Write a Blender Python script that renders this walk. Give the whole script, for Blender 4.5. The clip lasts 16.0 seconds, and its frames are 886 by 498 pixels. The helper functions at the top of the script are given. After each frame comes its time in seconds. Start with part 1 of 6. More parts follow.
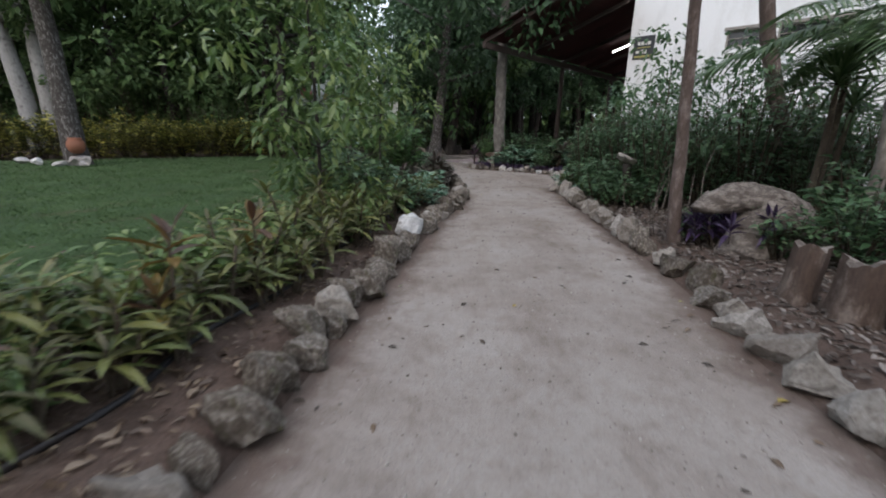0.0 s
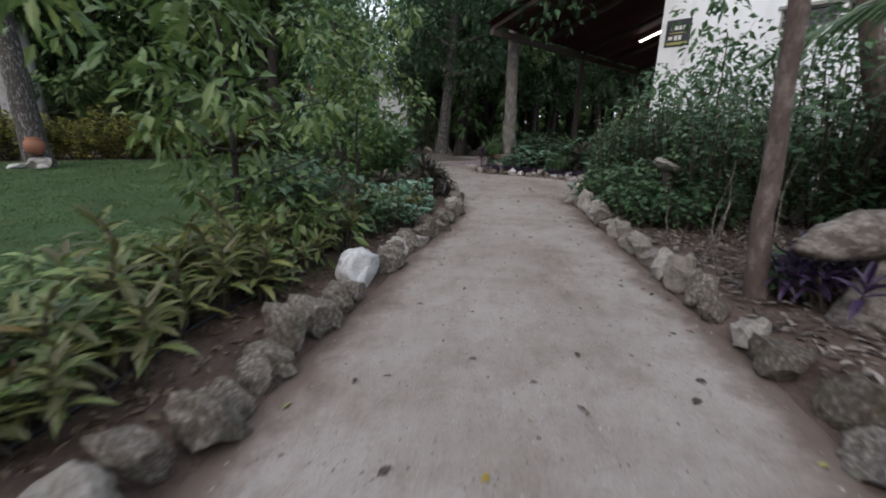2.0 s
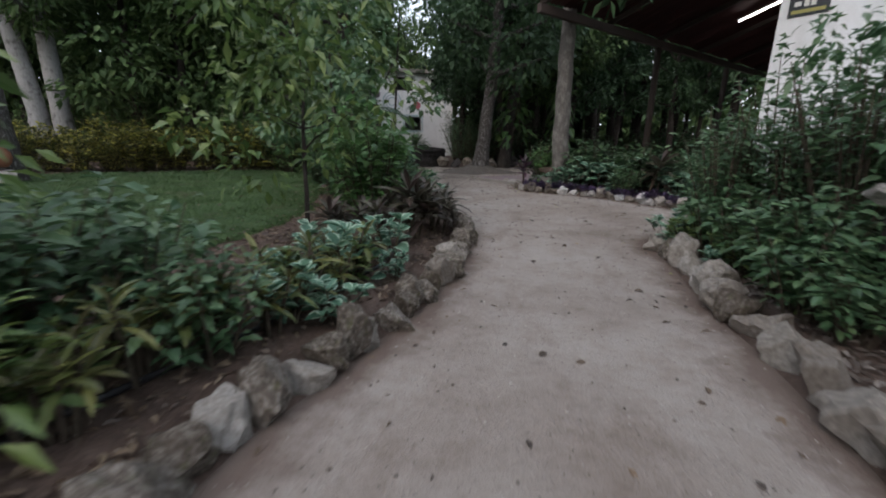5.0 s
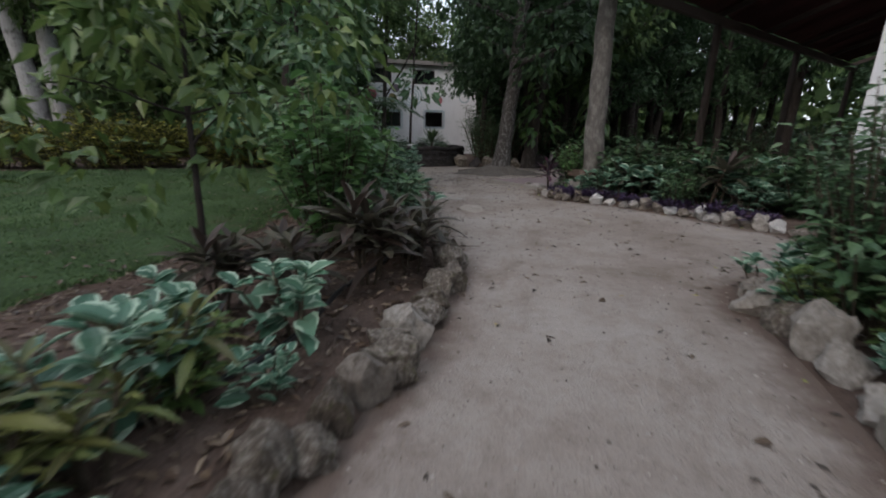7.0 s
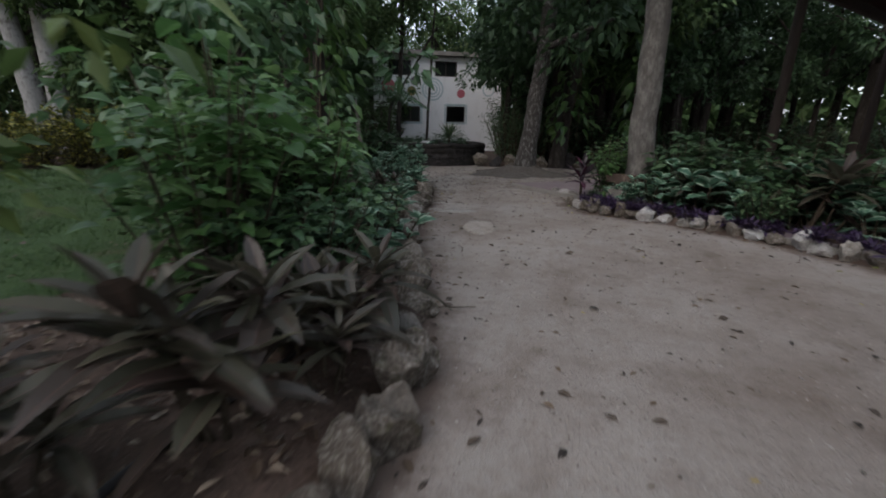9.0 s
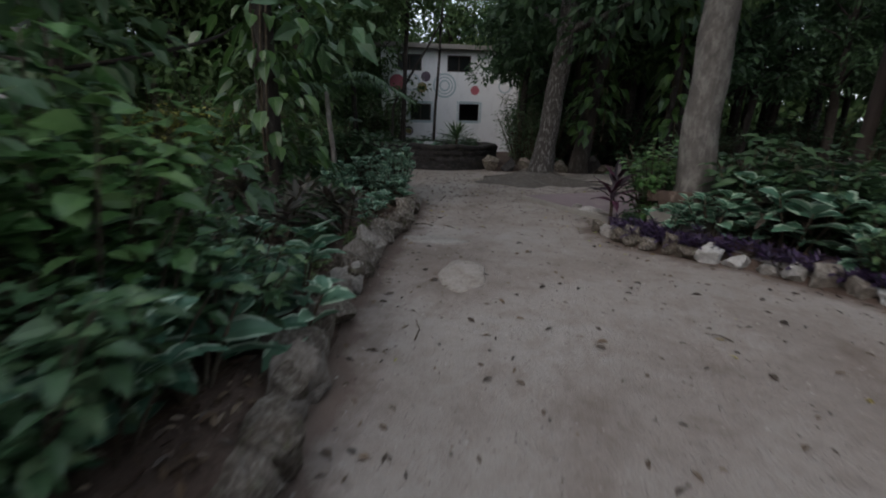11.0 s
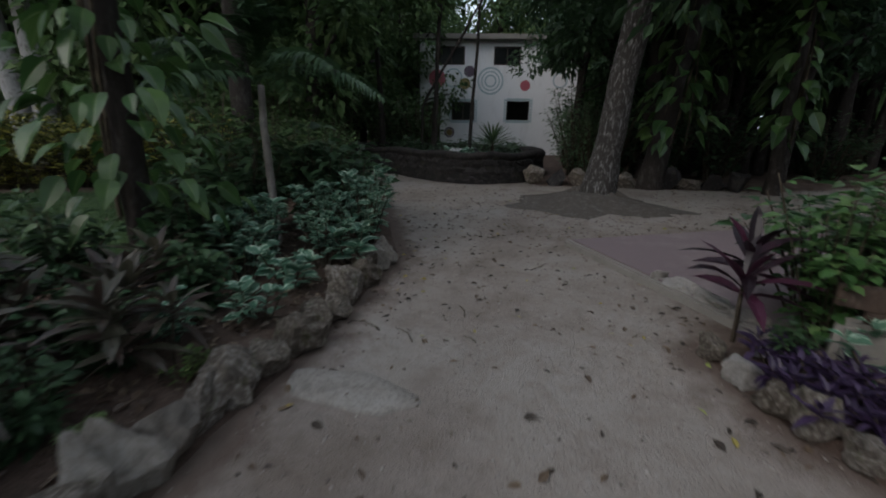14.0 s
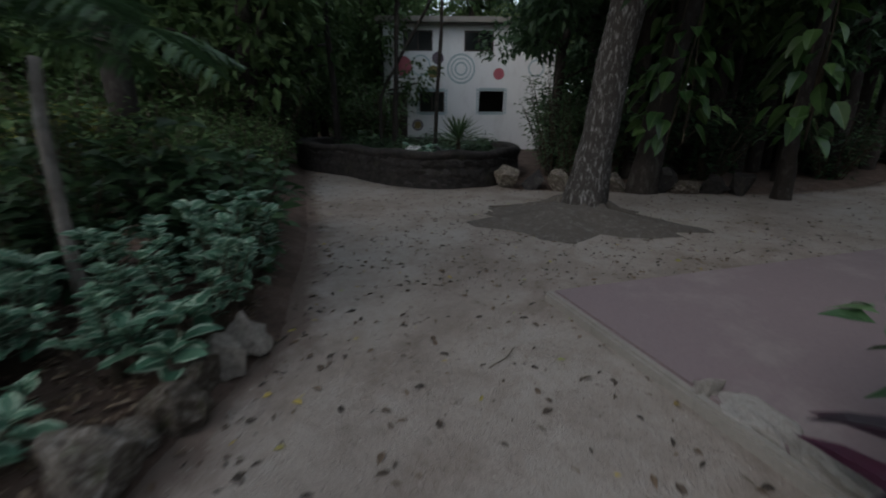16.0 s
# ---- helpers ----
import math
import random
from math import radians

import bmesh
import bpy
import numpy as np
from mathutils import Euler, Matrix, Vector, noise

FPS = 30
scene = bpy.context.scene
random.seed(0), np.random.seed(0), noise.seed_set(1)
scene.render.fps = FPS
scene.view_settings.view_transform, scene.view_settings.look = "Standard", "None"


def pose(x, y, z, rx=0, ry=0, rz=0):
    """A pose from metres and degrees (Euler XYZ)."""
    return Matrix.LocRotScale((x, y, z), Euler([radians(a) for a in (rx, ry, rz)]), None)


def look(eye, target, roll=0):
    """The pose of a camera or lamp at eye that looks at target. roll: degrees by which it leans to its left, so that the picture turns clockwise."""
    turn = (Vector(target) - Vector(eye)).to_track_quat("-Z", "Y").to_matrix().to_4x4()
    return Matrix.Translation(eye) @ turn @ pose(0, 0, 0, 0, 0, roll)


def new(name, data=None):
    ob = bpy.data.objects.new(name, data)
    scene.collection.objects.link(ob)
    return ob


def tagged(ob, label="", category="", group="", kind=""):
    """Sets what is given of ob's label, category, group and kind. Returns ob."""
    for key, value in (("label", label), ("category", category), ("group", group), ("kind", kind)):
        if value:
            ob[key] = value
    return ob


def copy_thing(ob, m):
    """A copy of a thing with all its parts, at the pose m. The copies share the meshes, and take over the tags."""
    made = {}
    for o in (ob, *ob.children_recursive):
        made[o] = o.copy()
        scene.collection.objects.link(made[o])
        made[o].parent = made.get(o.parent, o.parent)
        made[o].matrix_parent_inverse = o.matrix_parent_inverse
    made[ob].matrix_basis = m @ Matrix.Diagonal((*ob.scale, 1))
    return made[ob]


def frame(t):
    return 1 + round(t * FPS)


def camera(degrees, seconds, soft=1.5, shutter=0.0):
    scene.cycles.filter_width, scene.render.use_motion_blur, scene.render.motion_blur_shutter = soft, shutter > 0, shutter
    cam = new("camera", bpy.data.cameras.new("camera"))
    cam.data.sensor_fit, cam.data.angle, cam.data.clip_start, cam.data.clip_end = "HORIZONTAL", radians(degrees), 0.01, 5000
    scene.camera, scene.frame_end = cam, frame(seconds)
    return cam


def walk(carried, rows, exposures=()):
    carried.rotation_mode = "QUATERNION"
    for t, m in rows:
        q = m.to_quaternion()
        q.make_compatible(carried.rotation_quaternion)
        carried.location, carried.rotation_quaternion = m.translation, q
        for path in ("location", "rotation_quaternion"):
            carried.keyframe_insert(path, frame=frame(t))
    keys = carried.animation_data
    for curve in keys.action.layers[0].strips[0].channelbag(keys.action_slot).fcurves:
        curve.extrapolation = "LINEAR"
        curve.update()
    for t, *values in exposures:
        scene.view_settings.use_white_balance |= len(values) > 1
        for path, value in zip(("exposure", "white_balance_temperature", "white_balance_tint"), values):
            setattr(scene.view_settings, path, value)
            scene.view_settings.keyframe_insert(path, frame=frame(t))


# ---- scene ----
# ---- camera and walk ----
cam = camera(94.0, 16.0, soft=1.9, shutter=0.8)
PATH = [
    (0, (0.001, -0.012, 1.461), (0.002, 1.912, 0.914), 1.2),
    (0.5, (0.133, 0.442, 1.469), (0.137, 2.363, 0.914), 1.2),
    (1, (0.252, 0.917, 1.461), (0.253, 2.839, 0.905), 1.2),
    (1.5, (0.36, 1.39, 1.451), (0.33, 3.312, 0.9), 1.3),
    (2, (0.488, 1.878, 1.443), (0.415, 3.8, 0.894), 1.2),
    (2.5, (0.597, 2.398, 1.446), (0.49, 4.318, 0.897), 1.3),
    (3, (0.686, 2.985, 1.408), (0.54, 4.907, 0.878), 1.2),
    (3.5, (0.772, 3.536, 1.412), (0.582, 5.458, 0.895), 1.3),
    (4, (0.876, 4.088, 1.402), (0.634, 6.007, 0.896), 1.2),
    (6.5, (1.169, 6.722, 1.326), (0.753, 8.608, 0.806), 1.0),
    (7, (1.18, 7.224, 1.338), (0.732, 9.102, 0.817), 1.2),
    (7.5, (1.181, 7.724, 1.334), (0.695, 9.594, 0.819), 1.2),
    (8, (1.158, 8.213, 1.355), (0.645, 10.073, 0.83), 1.3),
    (8.5, (1.131, 8.737, 1.351), (0.589, 10.586, 0.815), 1.2),
    (9, (1.102, 9.262, 1.348), (0.537, 11.102, 0.807), 1.2),
    (9.5, (1.065, 9.772, 1.354), (0.485, 11.606, 0.809), 1.4),
    (10, (1.027, 10.29, 1.337), (0.438, 12.123, 0.794), 1.5),
    (12.5, (0.863, 13.106, 1.506), (0.071, 14.856, 0.95), 1.1),
    (13, (0.798, 13.619, 1.526), (-0.04, 15.348, 0.972), 1.0),
    (13.5, (0.714, 14.142, 1.546), (-0.154, 15.856, 0.991), 0.8),
    (14, (0.608, 14.655, 1.56), (-0.275, 16.361, 1.003), 0.8),
    (14.5, (0.489, 15.161, 1.57), (-0.402, 16.861, 1.008), 0.7),
    (15, (0.37, 15.672, 1.582), (-0.515, 17.372, 1.011), 0.7),
    (15.5, (0.267, 16.194, 1.599), (-0.594, 17.903, 1.019), 0.5),
    (16, (0.16, 16.732, 1.628), (-0.631, 18.47, 1.036), 0.5),
]
EXPOSURES = [(0, 0.52, 6350, 16), (4, 0.46, 6350, 16), (7, 0.25, 6400, 16), (10, 0.04, 6350, 15), (13, -0.11, 6250, 13), (16, -0.14, 6150, 11)]
walk(cam, [(t, look(eye, target, roll)) for t, eye, target, roll in PATH], EXPOSURES)

# ---- daylight: an overcast evening sky, with a broad weak sun high behind the cloud ----
world = bpy.data.worlds.new("overcast_evening")
scene.world = world
world.use_nodes = True
wn = world.node_tree.nodes
sky = wn.new("ShaderNodeTexSky")
sky.sky_type = "NISHITA"
sky.sun_disc = False
sky.sun_elevation = radians(38)
sky.sun_rotation = radians(200)
sky.dust_density = 4.0
sky.air_density = 1.5
sky.ozone_density = 1.0
haze = wn.new("ShaderNodeMixRGB")
haze.inputs[0].default_value = 0.6
haze.inputs[2].default_value = (8.6, 9.6, 10.4, 1)
world.node_tree.links.new(sky.outputs[0], haze.inputs[1])
world.node_tree.links.new(haze.outputs[0], wn["Background"].inputs[0])
wn["Background"].inputs[1].default_value = 0.15
sun = new("sun", bpy.data.lights.new("sun", "SUN"))
sun.data.energy, sun.data.angle, sun.data.color = 0.6, radians(30), (1.0, 0.97, 0.93)
sun.matrix_world = look((-8, -10, 22), (0, 10, 0))

# ---- materials ----
def shade_nodes(name):
    m = bpy.data.materials.new(name)
    m.use_nodes = True
    nt = m.node_tree
    return m, nt, nt.nodes["Principled BSDF"]


def node(nt, kind, **inputs):
    n = nt.nodes.new(kind)
    for k, v in inputs.items():
        n.inputs[k.replace("_", " ")].default_value = v
    return n


def ramp(nt, source, stops):
    r = nt.nodes.new("ShaderNodeValToRGB")
    el = r.color_ramp.elements
    while len(el) < len(stops):
        el.new(0.5)
    for e, (p, c) in zip(el, stops):
        e.position = p
        e.color = (*c, 1) if len(c) == 3 else c
    nt.links.new(source, r.inputs[0])
    return r.outputs[0]


def mix(nt, factor, a, b, mode="MIX"):
    m = nt.nodes.new("ShaderNodeMixRGB")
    m.blend_type = mode
    for i, v in enumerate((factor, a, b)):
        if isinstance(v, bpy.types.NodeSocket):
            nt.links.new(v, m.inputs[i])
        elif isinstance(v, (int, float)):
            m.inputs[i].default_value = v if i == 0 else (v, v, v, 1)
        else:
            m.inputs[i].default_value = (*v, 1)
    return m.outputs[0]


def noise_at(nt, scale, detail=4.0, rough=0.6, stretch=None, space="Object"):
    tc = nt.nodes.new("ShaderNodeTexCoord")
    n = node(nt, "ShaderNodeTexNoise", Scale=scale, Detail=detail, Roughness=rough)
    if stretch:
        mp = nt.nodes.new("ShaderNodeMapping")
        mp.inputs["Scale"].default_value = stretch
        nt.links.new(tc.outputs[space], mp.inputs[0])
        nt.links.new(mp.outputs[0], n.inputs["Vector"])
    else:
        nt.links.new(tc.outputs[space], n.inputs["Vector"])
    return n.outputs[0]


def bump(nt, bsdf, height, strength, distance=0.01):
    b = nt.nodes.new("ShaderNodeBump")
    b.inputs["Strength"].default_value, b.inputs["Distance"].default_value = strength, distance
    nt.links.new(height, b.inputs["Height"])
    nt.links.new(b.outputs[0], bsdf.inputs["Normal"])


def sand_material():
    m, nt, b = shade_nodes("packed_sand")
    big = noise_at(nt, 0.55, 5, 0.6)
    mid = noise_at(nt, 3.2, 6, 0.65)
    fine = noise_at(nt, 60, 3, 0.7)
    c = ramp(nt, big, [(0.3, (0.215, 0.180, 0.154)), (0.52, (0.295, 0.262, 0.235)), (0.72, (0.340, 0.311, 0.285))])
    stains = ramp(nt, mid, [(0.3, (0.78, 0.74, 0.71)), (0.5, (1, 1, 1)), (0.75, (1.08, 1.08, 1.08))])
    c = mix(nt, 0.75, c, stains, "MULTIPLY")
    scuff = noise_at(nt, 1.5, 7, 0.72, (1.0, 0.38, 1.0))
    c = mix(nt, 0.8, c, ramp(nt, scuff, [(0.34, (0.76, 0.72, 0.69)), (0.47, (1, 1, 1)), (0.62, (1.0, 1.0, 1.0)), (0.75, (1.16, 1.16, 1.16))]), "MULTIPLY")
    pits = noise_at(nt, 13, 5, 0.7)
    c = mix(nt, 0.6, c, ramp(nt, pits, [(0.3, (0.78, 0.76, 0.74)), (0.48, (1, 1, 1)), (0.7, (1.08, 1.08, 1.08))]), "MULTIPLY")
    grains = ramp(nt, fine, [(0.3, (0.82, 0.8, 0.79)), (0.55, (1, 1, 1)), (0.8, (1.1, 1.1, 1.1))])
    c = mix(nt, 0.7, c, grains, "MULTIPLY")
    grit = node(nt, "ShaderNodeTexVoronoi", Scale=26.0)
    tc = nt.nodes.new("ShaderNodeTexCoord")
    nt.links.new(tc.outputs["Object"], grit.inputs["Vector"])
    spots = ramp(nt, grit.outputs["Distance"], [(0.05, (1, 1, 1)), (0.1, (0, 0, 0))])
    c = mix(nt, mix(nt, 1.0, spots, ramp(nt, mid, [(0.45, (0, 0, 0)), (0.6, (0.45, 0.45, 0.45))]), "MULTIPLY"), c, (0.55, 0.52, 0.48))
    rim = nt.nodes.new("ShaderNodeAttribute")
    rim.attribute_name = "rim"
    spill = noise_at(nt, 2.4, 6, 0.7)
    reach = nt.nodes.new("ShaderNodeMath")
    reach.operation = "MULTIPLY_ADD"
    reach.inputs[1].default_value = 0.9
    nt.links.new(spill, reach.inputs[0])
    nt.links.new(rim.outputs["Fac"], reach.inputs[2])
    c = mix(nt, ramp(nt, reach.outputs[0], [(0.72, (0, 0, 0)), (1.15, (0.8, 0.8, 0.8))]), c, (0.115, 0.080, 0.064))
    nt.links.new(c, b.inputs["Base Color"])
    b.inputs["Roughness"].default_value = 0.95
    b.inputs["Specular IOR Level"].default_value = 0.15
    bump(nt, b, mix(nt, 0.5, mix(nt, 0.5, mid, pits), fine), 1.0, 0.04)
    return m


def soil_material():
    m, nt, b = shade_nodes("bed_soil")
    mid = noise_at(nt, 2.5, 6, 0.7)
    fine = noise_at(nt, 45, 4, 0.7)
    c = ramp(nt, mid, [(0.3, (0.062, 0.044, 0.036)), (0.55, (0.118, 0.083, 0.067)), (0.75, (0.17, 0.13, 0.11))])
    c = mix(nt, 0.8, c, ramp(nt, fine, [(0.3, (0.5, 0.48, 0.46)), (0.55, (1, 1, 1)), (0.8, (1.5, 1.4, 1.3))]), "MULTIPLY")
    nt.links.new(c, b.inputs["Base Color"])
    b.inputs["Roughness"].default_value = 0.95
    b.inputs["Specular IOR Level"].default_value = 0.2
    bump(nt, b, fine, 0.9, 0.03)
    return m


def turf_material():
    m, nt, b = shade_nodes("lawn_turf")
    big = noise_at(nt, 0.9, 6, 0.7)
    fine = noise_at(nt, 30, 4, 0.75)
    c = ramp(nt, big, [(0.3, (0.038, 0.058, 0.026)), (0.5, (0.054, 0.095, 0.040)), (0.72, (0.082, 0.130, 0.052))])
    c = mix(nt, 0.85, c, ramp(nt, fine, [(0.3, (0.45, 0.5, 0.4)), (0.55, (1, 1, 1)), (0.8, (1.5, 1.45, 1.2))]), "MULTIPLY")
    bare = noise_at(nt, 1.1, 7, 0.75)
    c = mix(nt, ramp(nt, bare, [(0.54, (0, 0, 0)), (0.66, (0.75, 0.75, 0.75))]), c, (0.075, 0.07, 0.040))
    nt.links.new(c, b.inputs["Base Color"])
    b.inputs["Roughness"].default_value = 0.9
    b.inputs["Specular IOR Level"].default_value = 0.15
    bump(nt, b, fine, 1.0, 0.04)
    return m


def leaf_material(name, dark, mid, light, edge=None, rough=0.42, spec=0.45, glow=0.3, vein=None):
    """A leaf: colour varied leaf by leaf, a paler midrib or edge by the leaf's own width, light passing through."""
    m, nt, b = shade_nodes(name)
    geo = nt.nodes.new("ShaderNodeNewGeometry")
    c = ramp(nt, geo.outputs["Random Per Island"], [(0.0, dark), (0.5, mid), (1.0, light)])
    uv = nt.nodes.new("ShaderNodeUVMap")
    uv.uv_map = "leaf"
    sep = nt.nodes.new("ShaderNodeSeparateXYZ")
    nt.links.new(uv.outputs[0], sep.inputs[0])
    if edge:
        n = noise_at(nt, 14, 3, 0.6)
        off = nt.nodes.new("ShaderNodeMath")
        off.operation = "MULTIPLY_ADD"
        off.inputs[1].default_value = 0.55
        nt.links.new(n, off.inputs[0])
        nt.links.new(sep.outputs[0], off.inputs[2])
        c = mix(nt, ramp(nt, off.outputs[0], [(0.96, (0, 0, 0)), (1.15, (1, 1, 1))]), c, edge)
    if vein:
        c = mix(nt, ramp(nt, sep.outputs[0], [(0.0, (0.8, 0.8, 0.8)), (0.14, (0, 0, 0))]), c, vein)
    n2 = noise_at(nt, 5, 3, 0.6)
    c = mix(nt, 0.6, c, ramp(nt, n2, [(0.3, (0.7, 0.7, 0.7)), (0.7, (1.2, 1.2, 1.15))]), "MULTIPLY")
    nt.links.new(c, b.inputs["Base Color"])
    b.inputs["Roughness"].default_value = rough
    b.inputs["Specular IOR Level"].default_value = spec
    tr = nt.nodes.new("ShaderNodeBsdfTranslucent")
    nt.links.new(c, tr.inputs[0])
    ms = nt.nodes.new("ShaderNodeMixShader")
    ms.inputs[0].default_value = glow
    nt.links.new(b.outputs[0], ms.inputs[1])
    nt.links.new(tr.outputs[0], ms.inputs[2])
    nt.links.new(ms.outputs[0], nt.nodes["Material Output"].inputs[0])
    return m


def bark_material(name, base, pale, amount=0.5, scale=6.0, rings=0.0, long=0.45):
    m, nt, b = shade_nodes(name)
    mid = noise_at(nt, scale, 6, 0.7, (1, 1, long))
    fine = noise_at(nt, scale * 7, 4, 0.7, (1, 1, 0.25))
    lo = 0.62 - 0.3 * amount
    c = mix(nt, ramp(nt, mid, [(lo, (0, 0, 0)), (lo + 0.14, (1, 1, 1))]), base, pale)
    c = mix(nt, 0.75, c, ramp(nt, fine, [(0.25, (0.5, 0.5, 0.5)), (0.55, (1, 1, 1)), (0.8, (1.2, 1.2, 1.2))]), "MULTIPLY")
    if rings:
        tc = nt.nodes.new("ShaderNodeTexCoord")
        w = node(nt, "ShaderNodeTexWave", Scale=rings, Distortion=3.0, Detail=3.0)
        w.bands_direction = "Z"
        nt.links.new(tc.outputs["Object"], w.inputs["Vector"])
        c = mix(nt, 0.35, c, ramp(nt, w.outputs[0], [(0.1, (0.6, 0.6, 0.6)), (0.4, (1, 1, 1))]), "MULTIPLY")
    nt.links.new(c, b.inputs["Base Color"])
    b.inputs["Roughness"].default_value = 0.9
    b.inputs["Specular IOR Level"].default_value = 0.2
    bump(nt, b, mix(nt, 0.5, mid, fine), 0.8, 0.03)
    return m


def stone_material(name, dark, mid, light, moss=0.0):
    m, nt, b = shade_nodes(name)
    info = nt.nodes.new("ShaderNodeObjectInfo")
    mid_n = noise_at(nt, 5.5, 6, 0.7)
    fine = noise_at(nt, 38, 4, 0.75)
    c = ramp(nt, mid_n, [(0.3, dark), (0.5, mid), (0.72, light)])
    tint = ramp(nt, info.outputs["Random"], [(0.0, (0.62, 0.58, 0.54)), (0.5, (0.95, 0.92, 0.88)), (1.0, (1.2, 1.2, 1.2))])
    c = mix(nt, 0.9, c, tint, "MULTIPLY")
    c = mix(nt, 0.8, c, ramp(nt, fine, [(0.28, (0.45, 0.44, 0.43)), (0.5, (1, 1, 1)), (0.8, (1.25, 1.25, 1.25))]), "MULTIPLY")
    if moss:
        patch = noise_at(nt, 3.1, 4, 0.6)
        c = mix(nt, ramp(nt, patch, [(0.55, (0, 0, 0)), (0.7, (moss, moss, moss))]), c, (0.09, 0.10, 0.04))
    nt.links.new(c, b.inputs["Base Color"])
    b.inputs["Roughness"].default_value = 0.92
    b.inputs["Specular IOR Level"].default_value = 0.2
    bump(nt, b, mix(nt, 0.4, mid_n, fine), 0.9, 0.03)
    return m


def paint_material(name, colour, dirt=(0.3, 0.29, 0.26), amount=0.35, rough=0.7, scale=1.3):
    m, nt, b = shade_nodes(name)
    big = noise_at(nt, scale, 6, 0.7, (1, 1, 0.5))
    fine = noise_at(nt, 40, 3, 0.6)
    c = mix(nt, ramp(nt, big, [(0.5, (0, 0, 0)), (0.75, (amount, amount, amount))]), colour, dirt)
    c = mix(nt, 0.4, c, ramp(nt, fine, [(0.3, (0.8, 0.8, 0.8)), (0.6, (1.03, 1.03, 1.03))]), "MULTIPLY")
    nt.links.new(c, b.inputs["Base Color"])
    b.inputs["Roughness"].default_value = rough
    b.inputs["Specular IOR Level"].default_value = 0.3
    bump(nt, b, fine, 0.25, 0.004)
    return m


def glass_material(name):
    m, nt, b = shade_nodes(name)
    b.inputs["Base Color"].default_value = (0.015, 0.017, 0.018, 1)
    b.inputs["Roughness"].default_value = 0.12
    b.inputs["Specular IOR Level"].default_value = 0.5
    return m


SAND = sand_material()
SOIL = soil_material()
TURF = turf_material()
STONE = stone_material("border_limestone", (0.045, 0.038, 0.032), (0.14, 0.12, 0.102), (0.37, 0.35, 0.325), 0.5)
STONE_SANDY = stone_material("dusty_limestone", (0.17, 0.152, 0.136), (0.285, 0.264, 0.242), (0.40, 0.38, 0.355), 0.08)
STONE_WHITE = stone_material("white_limestone", (0.27, 0.27, 0.27), (0.46, 0.46, 0.46), (0.60, 0.60, 0.60), 0.0)
STONE_PATCH = stone_material("pale_worn_stone", (0.22, 0.20, 0.185), (0.30, 0.285, 0.27), (0.36, 0.345, 0.33), 0.0)
STONE_WORN = stone_material("sandy_worn_stone", (0.20, 0.172, 0.148), (0.265, 0.236, 0.21), (0.315, 0.287, 0.26), 0.0)
STONE_DARK = stone_material("dark_volcanic_stone", (0.018, 0.017, 0.019), (0.035, 0.033, 0.034), (0.075, 0.068, 0.064), 0.15)
BARK_DARK = bark_material("dark_bark", (0.034, 0.028, 0.025), (0.075, 0.068, 0.061), 0.35)
BARK_PALE = bark_material("pale_smooth_bark", (0.21, 0.185, 0.165), (0.33, 0.31, 0.285), 0.55, 3.0, 1.2)
BARK_GREY = bark_material("grey_mottled_bark", (0.10, 0.092, 0.085), (0.18, 0.17, 0.157), 0.5, 4.5, 0.0, 0.6)
BARK_WHITE = bark_material("whitish_smooth_bark", (0.11, 0.105, 0.10), (0.275, 0.275, 0.27), 0.95, 3.0, 0.0, 0.8)
BARK_LICHEN = bark_material("lichened_bark", (0.055, 0.049, 0.045), (0.27, 0.265, 0.258), 0.36, 24.0, 0.0, 0.3)
BARK_POLE = bark_material("brown_pole_bark", (0.10, 0.075, 0.065), (0.19, 0.155, 0.14), 0.4, 8.0)
WOOD_OLD = bark_material("weathered_log_wood", (0.10, 0.083, 0.072), (0.25, 0.22, 0.195), 0.55, 6.0, 0.0, 1.6)
STUMP_WOOD = bark_material("weathered_stump_wood", (0.085, 0.06, 0.048), (0.19, 0.15, 0.125), 0.4, 7.0)
TWIG = bark_material("twig_bark", (0.07, 0.055, 0.04), (0.13, 0.11, 0.08), 0.4, 15.0)
LEAF_FRESH = leaf_material("fresh_green_leaf", (0.058, 0.105, 0.032), (0.098, 0.165, 0.048), (0.18, 0.235, 0.075))
LEAF_GREEN = leaf_material("green_leaf", (0.042, 0.090, 0.040), (0.066, 0.136, 0.062), (0.12, 0.19, 0.092))
# dark shrubs' own tone; on woodland crowns it stands in for shade
LEAF_DARK = leaf_material("dark_and_shade_green_leaf", (0.030, 0.060, 0.030), (0.043, 0.088, 0.040), (0.066, 0.122, 0.054), rough=0.5, spec=0.3)
LEAF_FOREST = leaf_material("forest_leaf", (0.045, 0.078, 0.032), (0.065, 0.118, 0.042), (0.11, 0.165, 0.065), rough=0.6, spec=0.2)
LEAF_VARIEGATED = leaf_material("variegated_leaf", (0.055, 0.135, 0.088), (0.082, 0.182, 0.12), (0.13, 0.24, 0.16), edge=(0.40, 0.53, 0.41))
LEAF_CORDYLINE = leaf_material("olive_cordyline_leaf", (0.075, 0.068, 0.026), (0.09, 0.125, 0.04), (0.20, 0.20, 0.06), vein=(0.18, 0.17, 0.07))
LEAF_MAROON = leaf_material("maroon_cordyline_leaf", (0.045, 0.030, 0.026), (0.060, 0.058, 0.042), (0.092, 0.088, 0.060), rough=0.4, vein=(0.10, 0.06, 0.05))
LEAF_PINK = leaf_material("magenta_cordyline_leaf", (0.017, 0.009, 0.014), (0.028, 0.012, 0.020), (0.075, 0.020, 0.045), rough=0.4)
